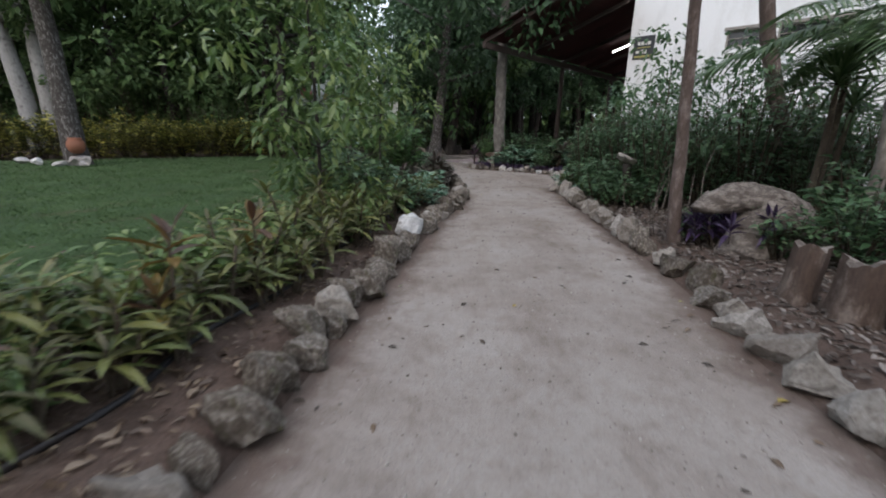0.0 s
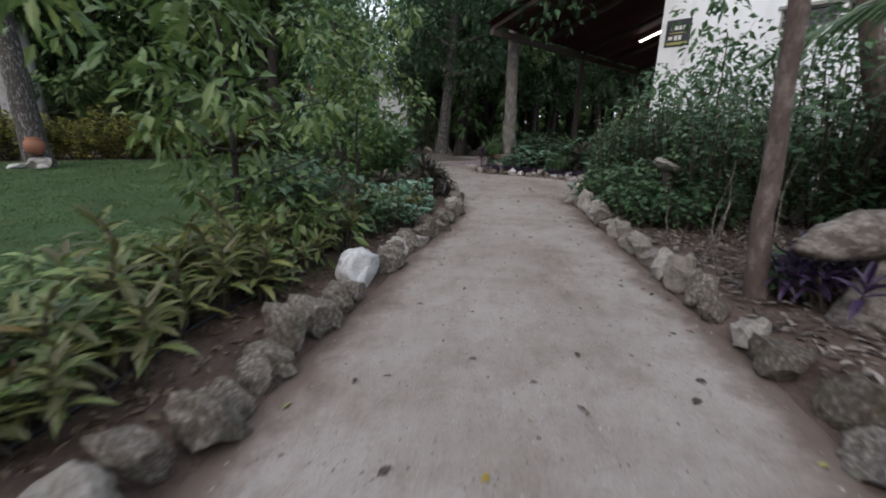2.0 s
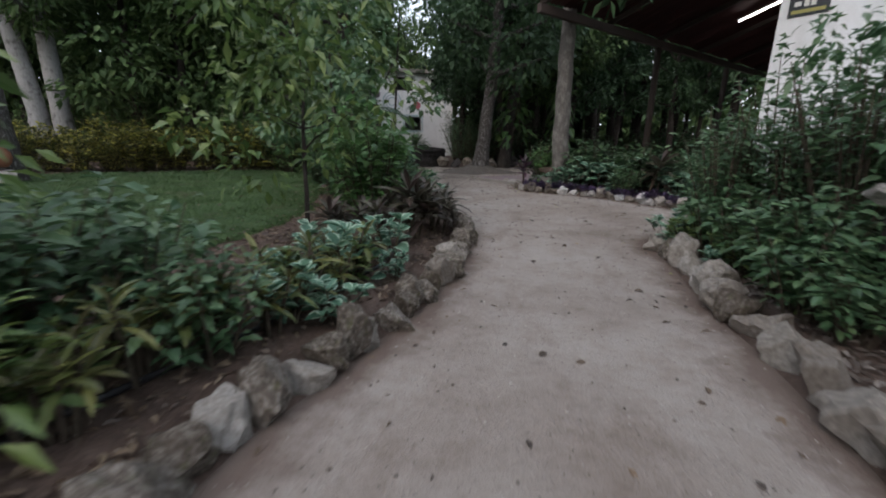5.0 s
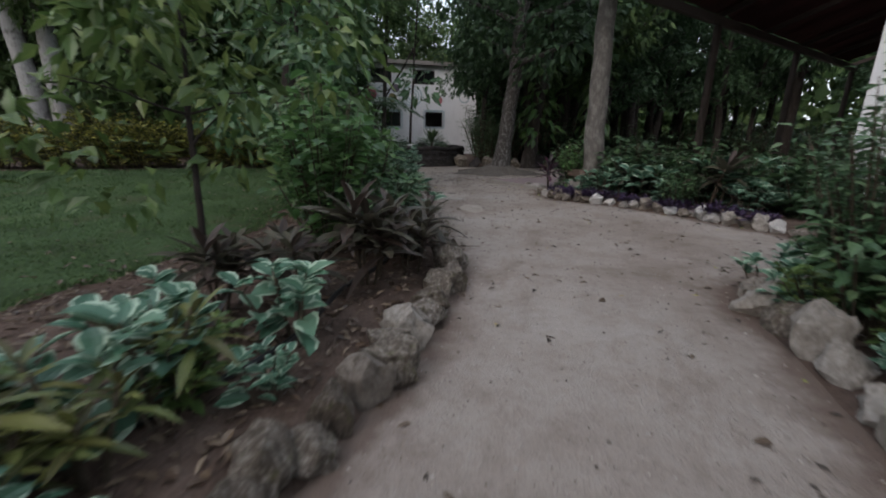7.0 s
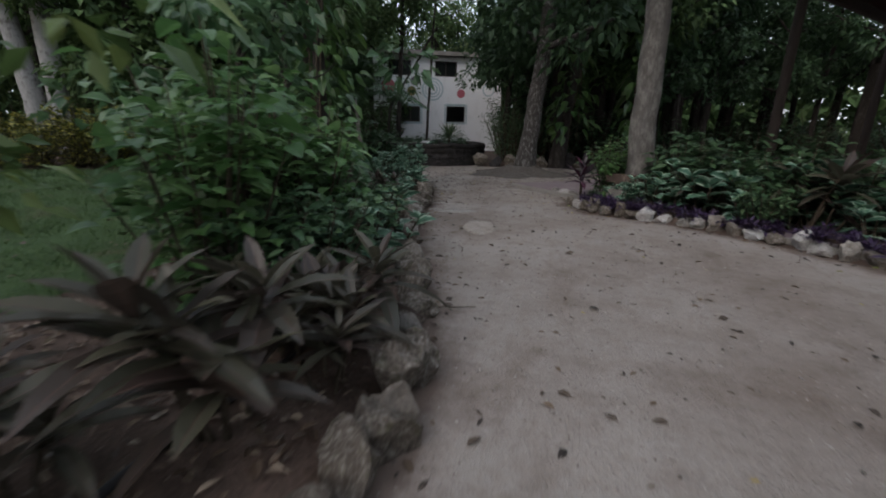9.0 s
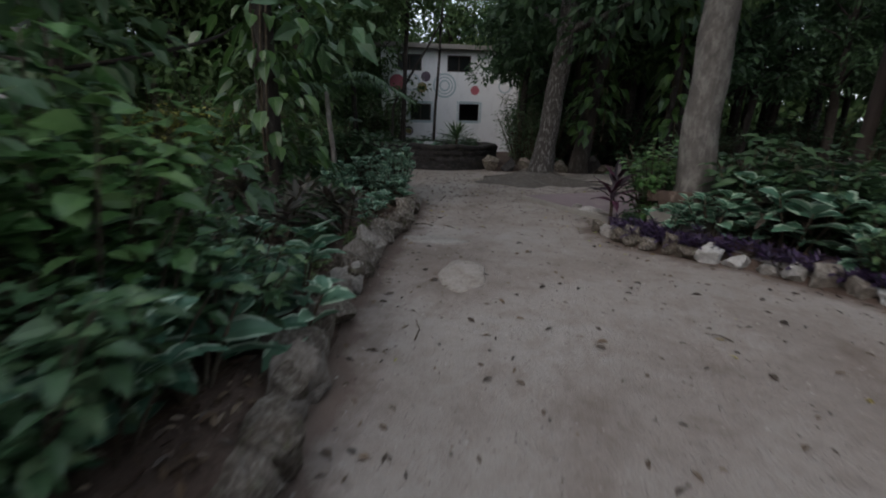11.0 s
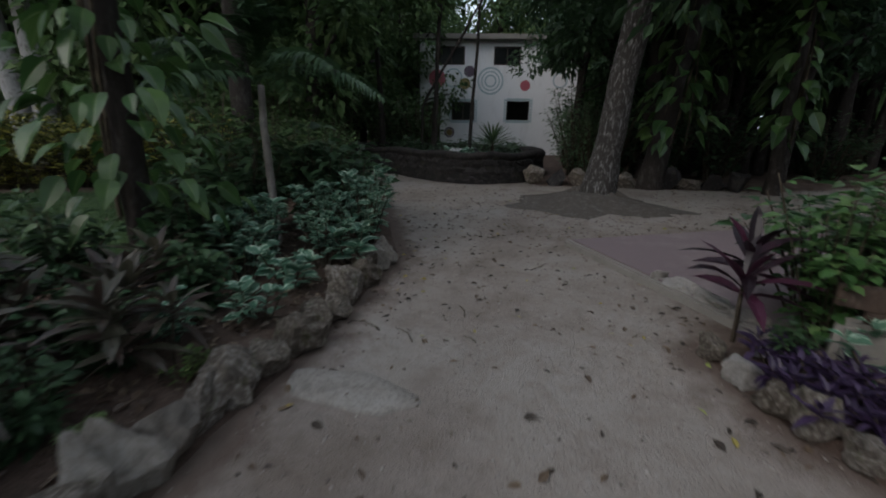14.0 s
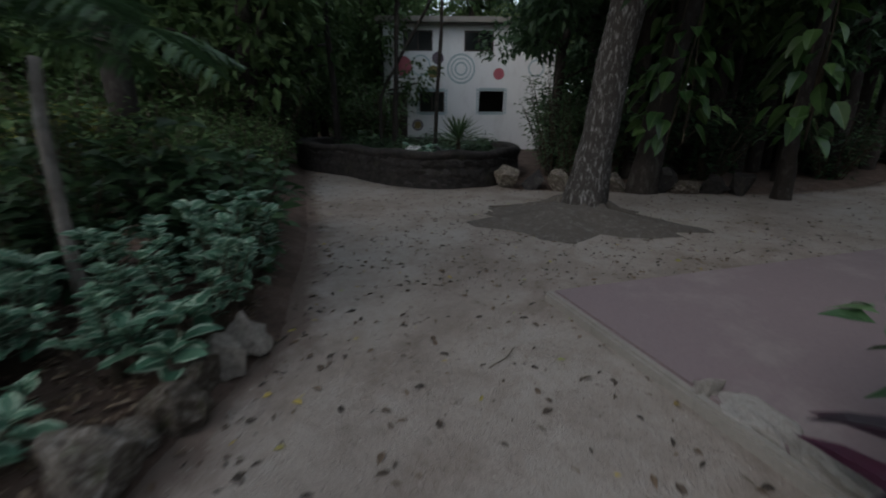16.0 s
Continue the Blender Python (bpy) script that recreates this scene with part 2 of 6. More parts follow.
LEAF_CROTON = leaf_material("croton_leaf", (0.035, 0.048, 0.016), (0.10, 0.12, 0.028), (0.52, 0.48, 0.11), vein=(0.30, 0.27, 0.05))
LEAF_PURPLE = leaf_material("purple_groundcover_leaf", (0.025, 0.014, 0.040), (0.045, 0.026, 0.070), (0.075, 0.05, 0.105))
LEAF_VINE = leaf_material("climbing_vine_leaf", (0.030, 0.075, 0.022), (0.05, 0.11, 0.030), (0.085, 0.155, 0.045), rough=0.35, vein=(0.12, 0.18, 0.07))
LEAF_YUCCA = leaf_material("sword_leaf", (0.045, 0.085, 0.035), (0.075, 0.13, 0.055), (0.13, 0.19, 0.09))
LEAF_DRY = leaf_material("dry_fallen_leaf", (0.045, 0.028, 0.018), (0.10, 0.065, 0.042), (0.20, 0.15, 0.105), glow=0.05)
LEAF_YELLOW = leaf_material("fallen_yellow_leaf", (0.25, 0.17, 0.03), (0.30, 0.24, 0.05), (0.20, 0.24, 0.07), glow=0.1)
MULCH = leaf_material("grey_wood_mulch", (0.05, 0.040, 0.034), (0.11, 0.092, 0.082), (0.25, 0.22, 0.20), glow=0.03, rough=0.9, spec=0.15)
LEAF_FALLEN = leaf_material("dark_fallen_leaf", (0.024, 0.018, 0.014), (0.060, 0.043, 0.031), (0.14, 0.095, 0.06), glow=0.05, rough=0.7)
GRIT = leaf_material("path_grit", (0.06, 0.048, 0.040), (0.19, 0.165, 0.15), (0.38, 0.35, 0.325), glow=0.0, rough=0.9, spec=0.15)
GRASS = leaf_material("grass_blade", (0.045, 0.080, 0.030), (0.060, 0.108, 0.040), (0.095, 0.145, 0.060), rough=0.7, spec=0.15)
WHITE_WALL = paint_material("whitewashed_masonry", (0.68, 0.70, 0.715))
HOUSE_WALL = paint_material("house_white_paint", (0.84, 0.85, 0.86), (0.35, 0.34, 0.32), 0.3)
CONCRETE = paint_material("grey_concrete", (0.24, 0.225, 0.205), (0.13, 0.125, 0.10), 0.7, 0.9, 2.0)
RED_FLOOR = paint_material("worn_red_floor", (0.185, 0.145, 0.15), (0.27, 0.245, 0.23), 0.9, 0.8, 0.8)
ROOF_RED = paint_material("rusty_red_sheet", (0.07, 0.026, 0.024), (0.035, 0.02, 0.018), 0.7, 0.7)
DARK_TIMBER = paint_material("dark_timber", (0.06, 0.045, 0.04), (0.03, 0.025, 0.02), 0.6, 0.8, 4.0)
SIGN_BLACK = paint_material("black_sign_board", (0.035, 0.04, 0.045), (0.06, 0.06, 0.06), 0.3, 0.5)
SIGN_INK = paint_material("pale_sign_lettering", (0.6, 0.6, 0.58), (0.4, 0.4, 0.4), 0.2, 0.6)
SIGN_YELLOW = paint_material("yellow_sign_print", (0.32, 0.30, 0.10), (0.2, 0.2, 0.1), 0.3, 0.6)
MURAL_RED = paint_material("mural_red_paint", (0.46, 0.13, 0.16), (0.5, 0.3, 0.3), 0.5)
MURAL_BLUE = paint_material("mural_pale_blue_paint", (0.42, 0.52, 0.55), (0.6, 0.62, 0.62), 0.5)
MURAL_OCHRE = paint_material("mural_ochre_paint", (0.26, 0.20, 0.08), (0.4, 0.35, 0.2), 0.5)
MURAL_DARK = paint_material("mural_dark_paint", (0.12, 0.09, 0.12), (0.3, 0.28, 0.3), 0.5)
MURAL_COBALT = paint_material("mural_cobalt_paint", (0.10, 0.18, 0.38), (0.3, 0.35, 0.5), 0.5)
TERRACOTTA = paint_material("terracotta", (0.24, 0.10, 0.06), (0.12, 0.07, 0.05), 0.6)
BLACK_PIPE = paint_material("black_plastic_pipe", (0.02, 0.02, 0.022), (0.08, 0.06, 0.05), 0.5, 0.5)
DARK_GLASS = glass_material("dark_window_glass")
# room plaster coloured dark in place of unlit interiors
DARK_ROOM = paint_material("shade_toned_room_plaster", (0.12, 0.12, 0.12))
LAMP, lamp_nt, lamp_b = shade_nodes("fluorescent_tube_glass")
lamp_b.inputs["Emission Color"].default_value = (1.0, 0.96, 0.88, 1)
lamp_b.inputs["Emission Strength"].default_value = 9.0


# ---- mesh helpers ----
def mesh_from(name, verts, faces, material, uv=None, smooth=False):
    me = bpy.data.meshes.new(name)
    me.from_pydata(verts, [], faces)
    me.materials.append(material)
    if uv is not None:
        layer = me.uv_layers.new(name="leaf")
        loops = np.empty(len(me.loops), dtype=np.int32)
        me.loops.foreach_get("vertex_index", loops)
        layer.data.foreach_set("uv", np.asarray(uv, dtype=np.float32)[loops].ravel())
    if smooth:
        me.polygons.foreach_set("use_smooth", [True] * len(me.polygons))
    me.update()
    return me


def put_part(name, me, parent=None, label="", m=None):
    ob = new(name, me)
    if parent is not None:
        ob.parent = parent
    if m is not None:
        ob.matrix_local = m
    if label:
        tagged(ob, label)
    return ob


def part(name, bm, material, parent, label="", smooth=False):
    """Link a bmesh as one mesh object under a thing or under a part."""
    me = bpy.data.meshes.new(name)
    bm.to_mesh(me)
    bm.free()
    me.materials.append(material)
    if smooth:
        me.polygons.foreach_set("use_smooth", [True] * len(me.polygons))
    return put_part(name, me, parent, label)


def thing(name, m, label, category, group="", kind=""):
    ob = new(name)
    ob.empty_display_size = 0.1
    ob.matrix_basis = m
    return tagged(ob, label, category, group, kind)


def box(bm, x0, y0, z0, x1, y1, z1, bevel=0.0):
    r = bmesh.ops.create_cube(bm, size=1)
    vs = r["verts"]
    bmesh.ops.scale(bm, vec=(x1 - x0, y1 - y0, z1 - z0), verts=vs)
    bmesh.ops.translate(bm, vec=((x0 + x1) / 2, (y0 + y1) / 2, (z0 + z1) / 2), verts=vs)
    if bevel:
        es = list({e for v in vs for e in v.link_edges})
        bmesh.ops.bevel(bm, geom=es, offset=bevel, segments=2, affect="EDGES")
    return bm


def boxed(*args, bevel=0.0):
    return box(bmesh.new(), *args, bevel=bevel)


def unit(v):
    return v / np.maximum(np.linalg.norm(v, axis=-1, keepdims=True), 1e-9)


def leaves(P, D, L, W, droop=0.2, fold=0.25, widths=(0, 1, 0.7, 0), rng=None, up=None, twist=0.3):
    """Many leaves at once: P base points, D directions, L lengths, W half widths. Gives verts, faces, uv (distance from midrib, along)."""
    n = len(P)
    P, D = np.asarray(P, float), unit(np.asarray(D, float))
    L, W = np.broadcast_to(L, n).astype(float), np.broadcast_to(W, n).astype(float)
    droop = np.broadcast_to(droop, n).astype(float)
    U = np.tile((0.0, 0.0, 1.0), (n, 1)) if up is None else np.asarray(up, float)
    U = U + rng.normal(0, twist, (n, 3))
    S = unit(np.cross(D, U))
    N = unit(np.cross(S, D))
    K = len(widths) - 1
    rows, uvs, index, start = [], [], [], 0
    for k, w in enumerate(widths):
        t = k / K
        c = P + D * (L * t)[:, None]
        c[:, 2] -= droop * L * t * t
        if w == 0:
            rows.append(c[:, None, :])
            uvs.append(np.tile(((0.0, t),), (n, 1, 1)))
            index.append([start])
            start += 1
        else:
            o = S * (W * w)[:, None]
            lift = N * (W * w * fold)[:, None]
            rows.append(np.stack([c - o + lift, c, c + o + lift], 1))
            uvs.append(np.tile(((1.0, t), (0.0, t), (1.0, t)), (n, 1, 1)))
            index.append([start, start + 1, start + 2])
            start += 3
    V = np.concatenate(rows, 1)
    T = np.concatenate(uvs, 1)
    faces = []
    for a, b in zip(index, index[1:]):
        if len(a) == 1 and len(b) == 3:
            faces += [(a[0], b[1], b[0]), (a[0], b[2], b[1])]
        elif len(a) == 3 and len(b) == 3:
            faces += [(a[0], a[1], b[1], b[0]), (a[1], a[2], b[2], b[1])]
        elif len(a) == 3:
            faces += [(a[0], a[1], b[0]), (a[1], a[2], b[0])]
    out = []
    for i in range(n):
        o = i * start
        out += [tuple(o + j for j in f) for f in faces]
    return V.reshape(-1, 3), out, T.reshape(-1, 2)


def merged(sets):
    vs, fs, us, o = [], [], [], 0
    for v, f, u in sets:
        vs.append(v)
        us.append(u)
        fs += [tuple(i + o for i in q) for q in f]
        o += len(v)
    return np.concatenate(vs), fs, np.concatenate(us)


def tube(points, radii, sides=8, rough=0.0, rng=None, flare=None):
    """A tapered limb along points: verts and faces."""
    pts = [Vector(p) for p in points]
    vs, fs = [], []
    for i, p in enumerate(pts):
        d = (pts[min(i + 1, len(pts) - 1)] - pts[max(i - 1, 0)]).normalized()
        a = d.cross(Vector((0.31, 0.95, 0.05))).normalized()
        b = d.cross(a)
        for k in range(sides):
            th = 2 * math.pi * k / sides
            r = radii[i]
            if rough and rng is not None:
                r *= 1 + rng.uniform(-rough, rough)
            if flare:
                r *= flare(i, th)
            vs.append(tuple(p + a * (math.cos(th) * r) + b * (math.sin(th) * r)))
    for i in range(len(pts) - 1):
        for k in range(sides):
            j = (k + 1) % sides
            fs.append((i * sides + k, i * sides + j, (i + 1) * sides + j, (i + 1) * sides + k))
    fs.append(tuple(range((len(pts) - 1) * sides, len(pts) * sides)))
    return vs, fs


def joined_tubes(tubes):
    vs, fs = [], []
    for v, f in tubes:
        o = len(vs)
        vs += v
        fs += [tuple(i + o for i in q) for q in f]
    return vs, fs


def bend(a, b, n, sway, rng):
    """A limb's line from a to b in n steps with some sway."""
    a, b = np.array(a, float), np.array(b, float)
    off = np.zeros(3)
    out = []
    for i in range(n + 1):
        t = i / n
        out.append(tuple(a + (b - a) * t + off * math.sin(math.pi * min(1, t * 1.0)) ))
        off = off + rng.normal(0, sway, 3) * np.array((1, 1, 0.3))
    return out


# ---- the plan: edges of the path, beds and lawn ----
LEFT_EDGE = [(-1.35, -3.0), (-1.15, 0.0), (-0.95, 1.35), (-0.78, 2.4), (-0.54, 3.95), (-0.28, 5.4), (-0.10, 6.7), (0.38, 8.4), (0.46, 10.0), (0.38, 11.2), (-0.29, 13.0),
             (-0.75, 14.0), (-1.18, 15.3), (-1.5, 16.7), (-1.83, 17.7), (-2.2, 18.85), (-3.6, 20.7)]
RIGHT_EDGE = [(2.0, -3.0), (2.05, 0.5), (2.12, 1.6), (2.19, 2.5), (2.32, 3.3), (2.47, 4.4), (2.56, 5.7), (2.65, 6.8), (2.76, 8.4), (2.86, 10.0), (2.95, 11.3)]
BACK_EDGE = [(5.3, 13.9), (4.46, 14.8), (3.9, 15.5), (3.35, 16.05), (2.7, 16.6), (2.1, 16.8), (1.75, 16.95), (1.4, 17.3), (1.06, 17.9)]
SAND_AREA = (LEFT_EDGE + [(-5.3, 22.6), (-7.2, 24.6), (-9.5, 27.2), (-11.9, 29.5), (-14, 32), (-13, 33.5), (-11.2, 31.0), (-8.4, 28.6), (-4.4, 27.2), (-3.0, 27.9),
             (-2.5, 27.0), (-0.4, 27.7), (2.0, 28.6), (3.6, 29.4), (6.0, 32), (9.0, 37), (16, 37), (14, 28), (11, 22), (6, 21.0), (3, 20.1), (1.7, 18.9)]
             + BACK_EDGE[::-1] + [(7.5, 12.4), (7.5, 10.4), (5.0, 11.8), (3.5, 12.0)] + RIGHT_EDGE[::-1])
LAWN_AREA = [(-2.9, -4), (-2.75, 2), (-2.7, 5.5), (-2.55, 8), (-2.35, 10), (-2.5, 12), (-3.3, 14), (-4.2, 16), (-5.2, 18), (-7.2, 20.4), (-9.0, 20.4), (-11.0, 19.0), (-12.5, 17.9), (-15.5, 15.6),
             (-19, 12.5), (-24, 8), (-24, -4)]


def signed(poly, X, Y):
    """Signed distance to a closed outline, minus inside."""
    q = np.array(poly, float)
    best = np.full(X.shape, 1e9)
    inside = np.zeros(X.shape, bool)
    for (ax, ay), (bx, by) in zip(q, np.roll(q, -1, 0)):
        dx, dy = bx - ax, by - ay
        t = np.clip(((X - ax) * dx + (Y - ay) * dy) / (dx * dx + dy * dy), 0, 1)
        best = np.minimum(best, np.hypot(X - ax - t * dx, Y - ay - t * dy))
        if ay != by:
            inside ^= ((ay > Y) != (by > Y)) & (X < (bx - ax) * (Y - ay) / (by - ay) + ax)
    return np.where(inside, -best, best)


def ease(a, b, v):
    t = np.clip((v - a) / (b - a), 0, 1)
    return t * t * (3 - 2 * t)


def wobble(X, Y, s=1.0):
    return (np.sin(X * 1.7 * s + 0.6 * np.sin(Y * 1.3 * s)) + np.sin(Y * 2.1 * s + 1.1 * np.sin(X * 0.9 * s)) + 0.6 * np.sin((X + Y) * 3.7 * s + 2)) / 2.6


def ground_height(X, Y):
    X, Y = np.asarray(X, float), np.asarray(Y, float)
    s = signed(SAND_AREA, X, Y)
    return -0.07 * (1 - ease(-0.15, 0.05, s)) + 0.09 * ease(0.0, 0.4, s) + 0.015 * wobble(X, Y, 1.6) * ease(0, 0.3, s)


def sand_height(X, Y):
    s = signed(SAND_AREA, X, Y)
    return 0.012 * wobble(X, Y, 0.8) + 0.006 * wobble(X + 3, Y - 2, 3.1) - 0.10 * ease(-0.05, 0.3, s)


def gz(x, y):
    return float(ground_height(np.array([x]), np.array([y]))[0])


def sheet(name, x0, y0, x1, y1, step, height, keep, material, label, category):
    nx, ny = int(round((x1 - x0) / step)), int(round((y1 - y0) / step))
    X, Y = np.meshgrid(np.linspace(x0, x1, nx + 1), np.linspace(y0, y1, ny + 1))
    Z = height(X, Y)
    ok = keep(X, Y)
    cell = ok[:-1, :-1] & ok[1:, :-1] & ok[:-1, 1:] & ok[1:, 1:]
    idx = np.arange(X.size).reshape(X.shape)
    f = np.stack([idx[:-1, :-1][cell], idx[:-1, 1:][cell], idx[1:, 1:][cell], idx[1:, :-1][cell]], 1)
    used = np.unique(f)
    back = np.zeros(X.size, int)
    back[used] = np.arange(len(used))
    v = np.stack([X.ravel(), Y.ravel(), Z.ravel()], 1)[used]
    me = mesh_from(name, v.tolist(), back[f].tolist(), material, smooth=True)
    return tagged(new(name, me), label, category, kind="structure")


# ---- ground, path, lawn ----
def build_ground():
    near = sheet("ground", -26, -6, 18, 42, 0.2, ground_height, lambda X, Y: X < 1e9, SOIL, "bare brown soil of the planting beds with leaf litter", "ground")
    bm = bmesh.new()
    ring = [(-26, -6), (18, -6), (18, 42), (-26, 42)]
    far = [(-1500, -1500), (1500, -1500), (1500, 1500), (-1500, 1500)]
    a = [bm.verts.new((x, y, 0.088)) for x, y in ring]
    b = [bm.verts.new((x, y, 0.0)) for x, y in far]
    for i in range(4):
        j = (i + 1) % 4
        bm.faces.new((b[i], b[j], a[j], a[i]))
    me = near.data
    bm2 = bmesh.new()
    bm2.from_mesh(me)
    tmp = bpy.data.meshes.new("ground_far")
    bm.to_mesh(tmp)
    bm2.from_mesh(tmp)
    bm2.to_mesh(me)
    bm.free()
    bm2.free()
    bpy.data.meshes.remove(tmp)

    path = sheet("path", -14.5, -3.2, 16.2, 37.2, 0.1, sand_height, lambda X, Y: signed(SAND_AREA, X, Y) < 0.28, SAND, "pale packed sand path with scattered fallen leaves", "path")
    co = np.empty(len(path.data.vertices) * 3)
    path.data.vertices.foreach_get("co", co)
    s = signed(SAND_AREA, co[0::3], co[1::3])
    path.data.attributes.new("rim", "FLOAT", "POINT").data.foreach_set("value", np.exp(-np.abs(np.minimum(s, 0)) / 0.36) * 0.72)

    def turf_height(X, Y):
        s = signed(LAWN_AREA, X, Y)
        return ground_height(X, Y) + 0.035 + 0.012 * wobble(X, Y, 2.3) - 0.10 * ease(-0.25, 0.15, s + 0.12 * wobble(X, Y, 3.3))

    sheet("lawn", -24.5, -4.5, -1.8, 21, 0.15, turf_height, lambda X, Y: signed(LAWN_AREA, X, Y) < 0.2, TURF, "short green lawn grass, thin at its edges", "lawn")


build_ground()


# ---- buildings ----
def rect_frame(bm, x0, z0, x1, z1, w, y0, y1):
    box(bm, x0 - w, y0, z0 - w, x1 + w, y1, z0)
    box(bm, x0 - w, y0, z1, x1 + w, y1, z1 + w)
    box(bm, x0 - w, y0, z0, x0, y1, z1)
    box(bm, x1, y0, z0, x1 + w, y1, z1)
    return bm


def wall_with_holes(width, height, holes, y0, y1):
    """A wall along x with rectangular openings right through it, in one piece."""
    bm = bmesh.new()
    xs = sorted({0.0, width, *[h[0] for h in holes], *[h[2] for h in holes]})
    zs = sorted({0.0, height, *[h[1] for h in holes], *[h[3] for h in holes]})
    vs = {(i, k, s): bm.verts.new((x, y, z)) for i, x in enumerate(xs) for k, z in enumerate(zs) for s, y in enumerate((y0, y1))}
    solid = {(i, k) for i in range(len(xs) - 1) for k in range(len(zs) - 1)
             if not any(h[0] < (xs[i] + xs[i + 1]) / 2 < h[2] and h[1] < (zs[k] + zs[k + 1]) / 2 < h[3] for h in holes)}
    for i, k in solid:
        bm.faces.new((vs[i, k, 0], vs[i + 1, k, 0], vs[i + 1, k + 1, 0], vs[i, k + 1, 0]))
        bm.faces.new((vs[i, k, 1], vs[i, k + 1, 1], vs[i + 1, k + 1, 1], vs[i + 1, k, 1]))
        for (di, dk), a, b in (((0, -1), (i, k), (i + 1, k)), ((1, 0), (i + 1, k), (i + 1, k + 1)), ((0, 1), (i + 1, k + 1), (i, k + 1)), ((-1, 0), (i, k + 1), (i, k))):
            if (i + di, k + dk) not in solid:
                bm.faces.new((vs[(*b, 0)], vs[(*a, 0)], vs[(*a, 1)], vs[(*b, 1)]))
    for v in [v for v in bm.verts if not v.link_faces]:
        bm.verts.remove(v)
    return bm


def disc(r, y, x, z, thick=0.006, n=40, inner=0.0):
    bm = bmesh.new()
    outer_f = [bm.verts.new((x + r * math.cos(2 * math.pi * k / n), y - thick, z + r * math.sin(2 * math.pi * k / n))) for k in range(n)]
    outer_b = [bm.verts.new((v.co.x, y, v.co.z)) for v in outer_f]
    if inner:
        inn = [bm.verts.new((x + inner * math.cos(2 * math.pi * k / n), y - thick, z + inner * math.sin(2 * math.pi * k / n))) for k in range(n)]
        for k in range(n):
            j = (k + 1) % n
            bm.faces.new((outer_f[k], outer_f[j], inn[j], inn[k]))
    else:
        bm.faces.new(outer_f)
    for k in range(n):
        j = (k + 1) % n
        bm.faces.new((outer_b[k], outer_b[j], outer_f[j], outer_f[k]))
    return bm


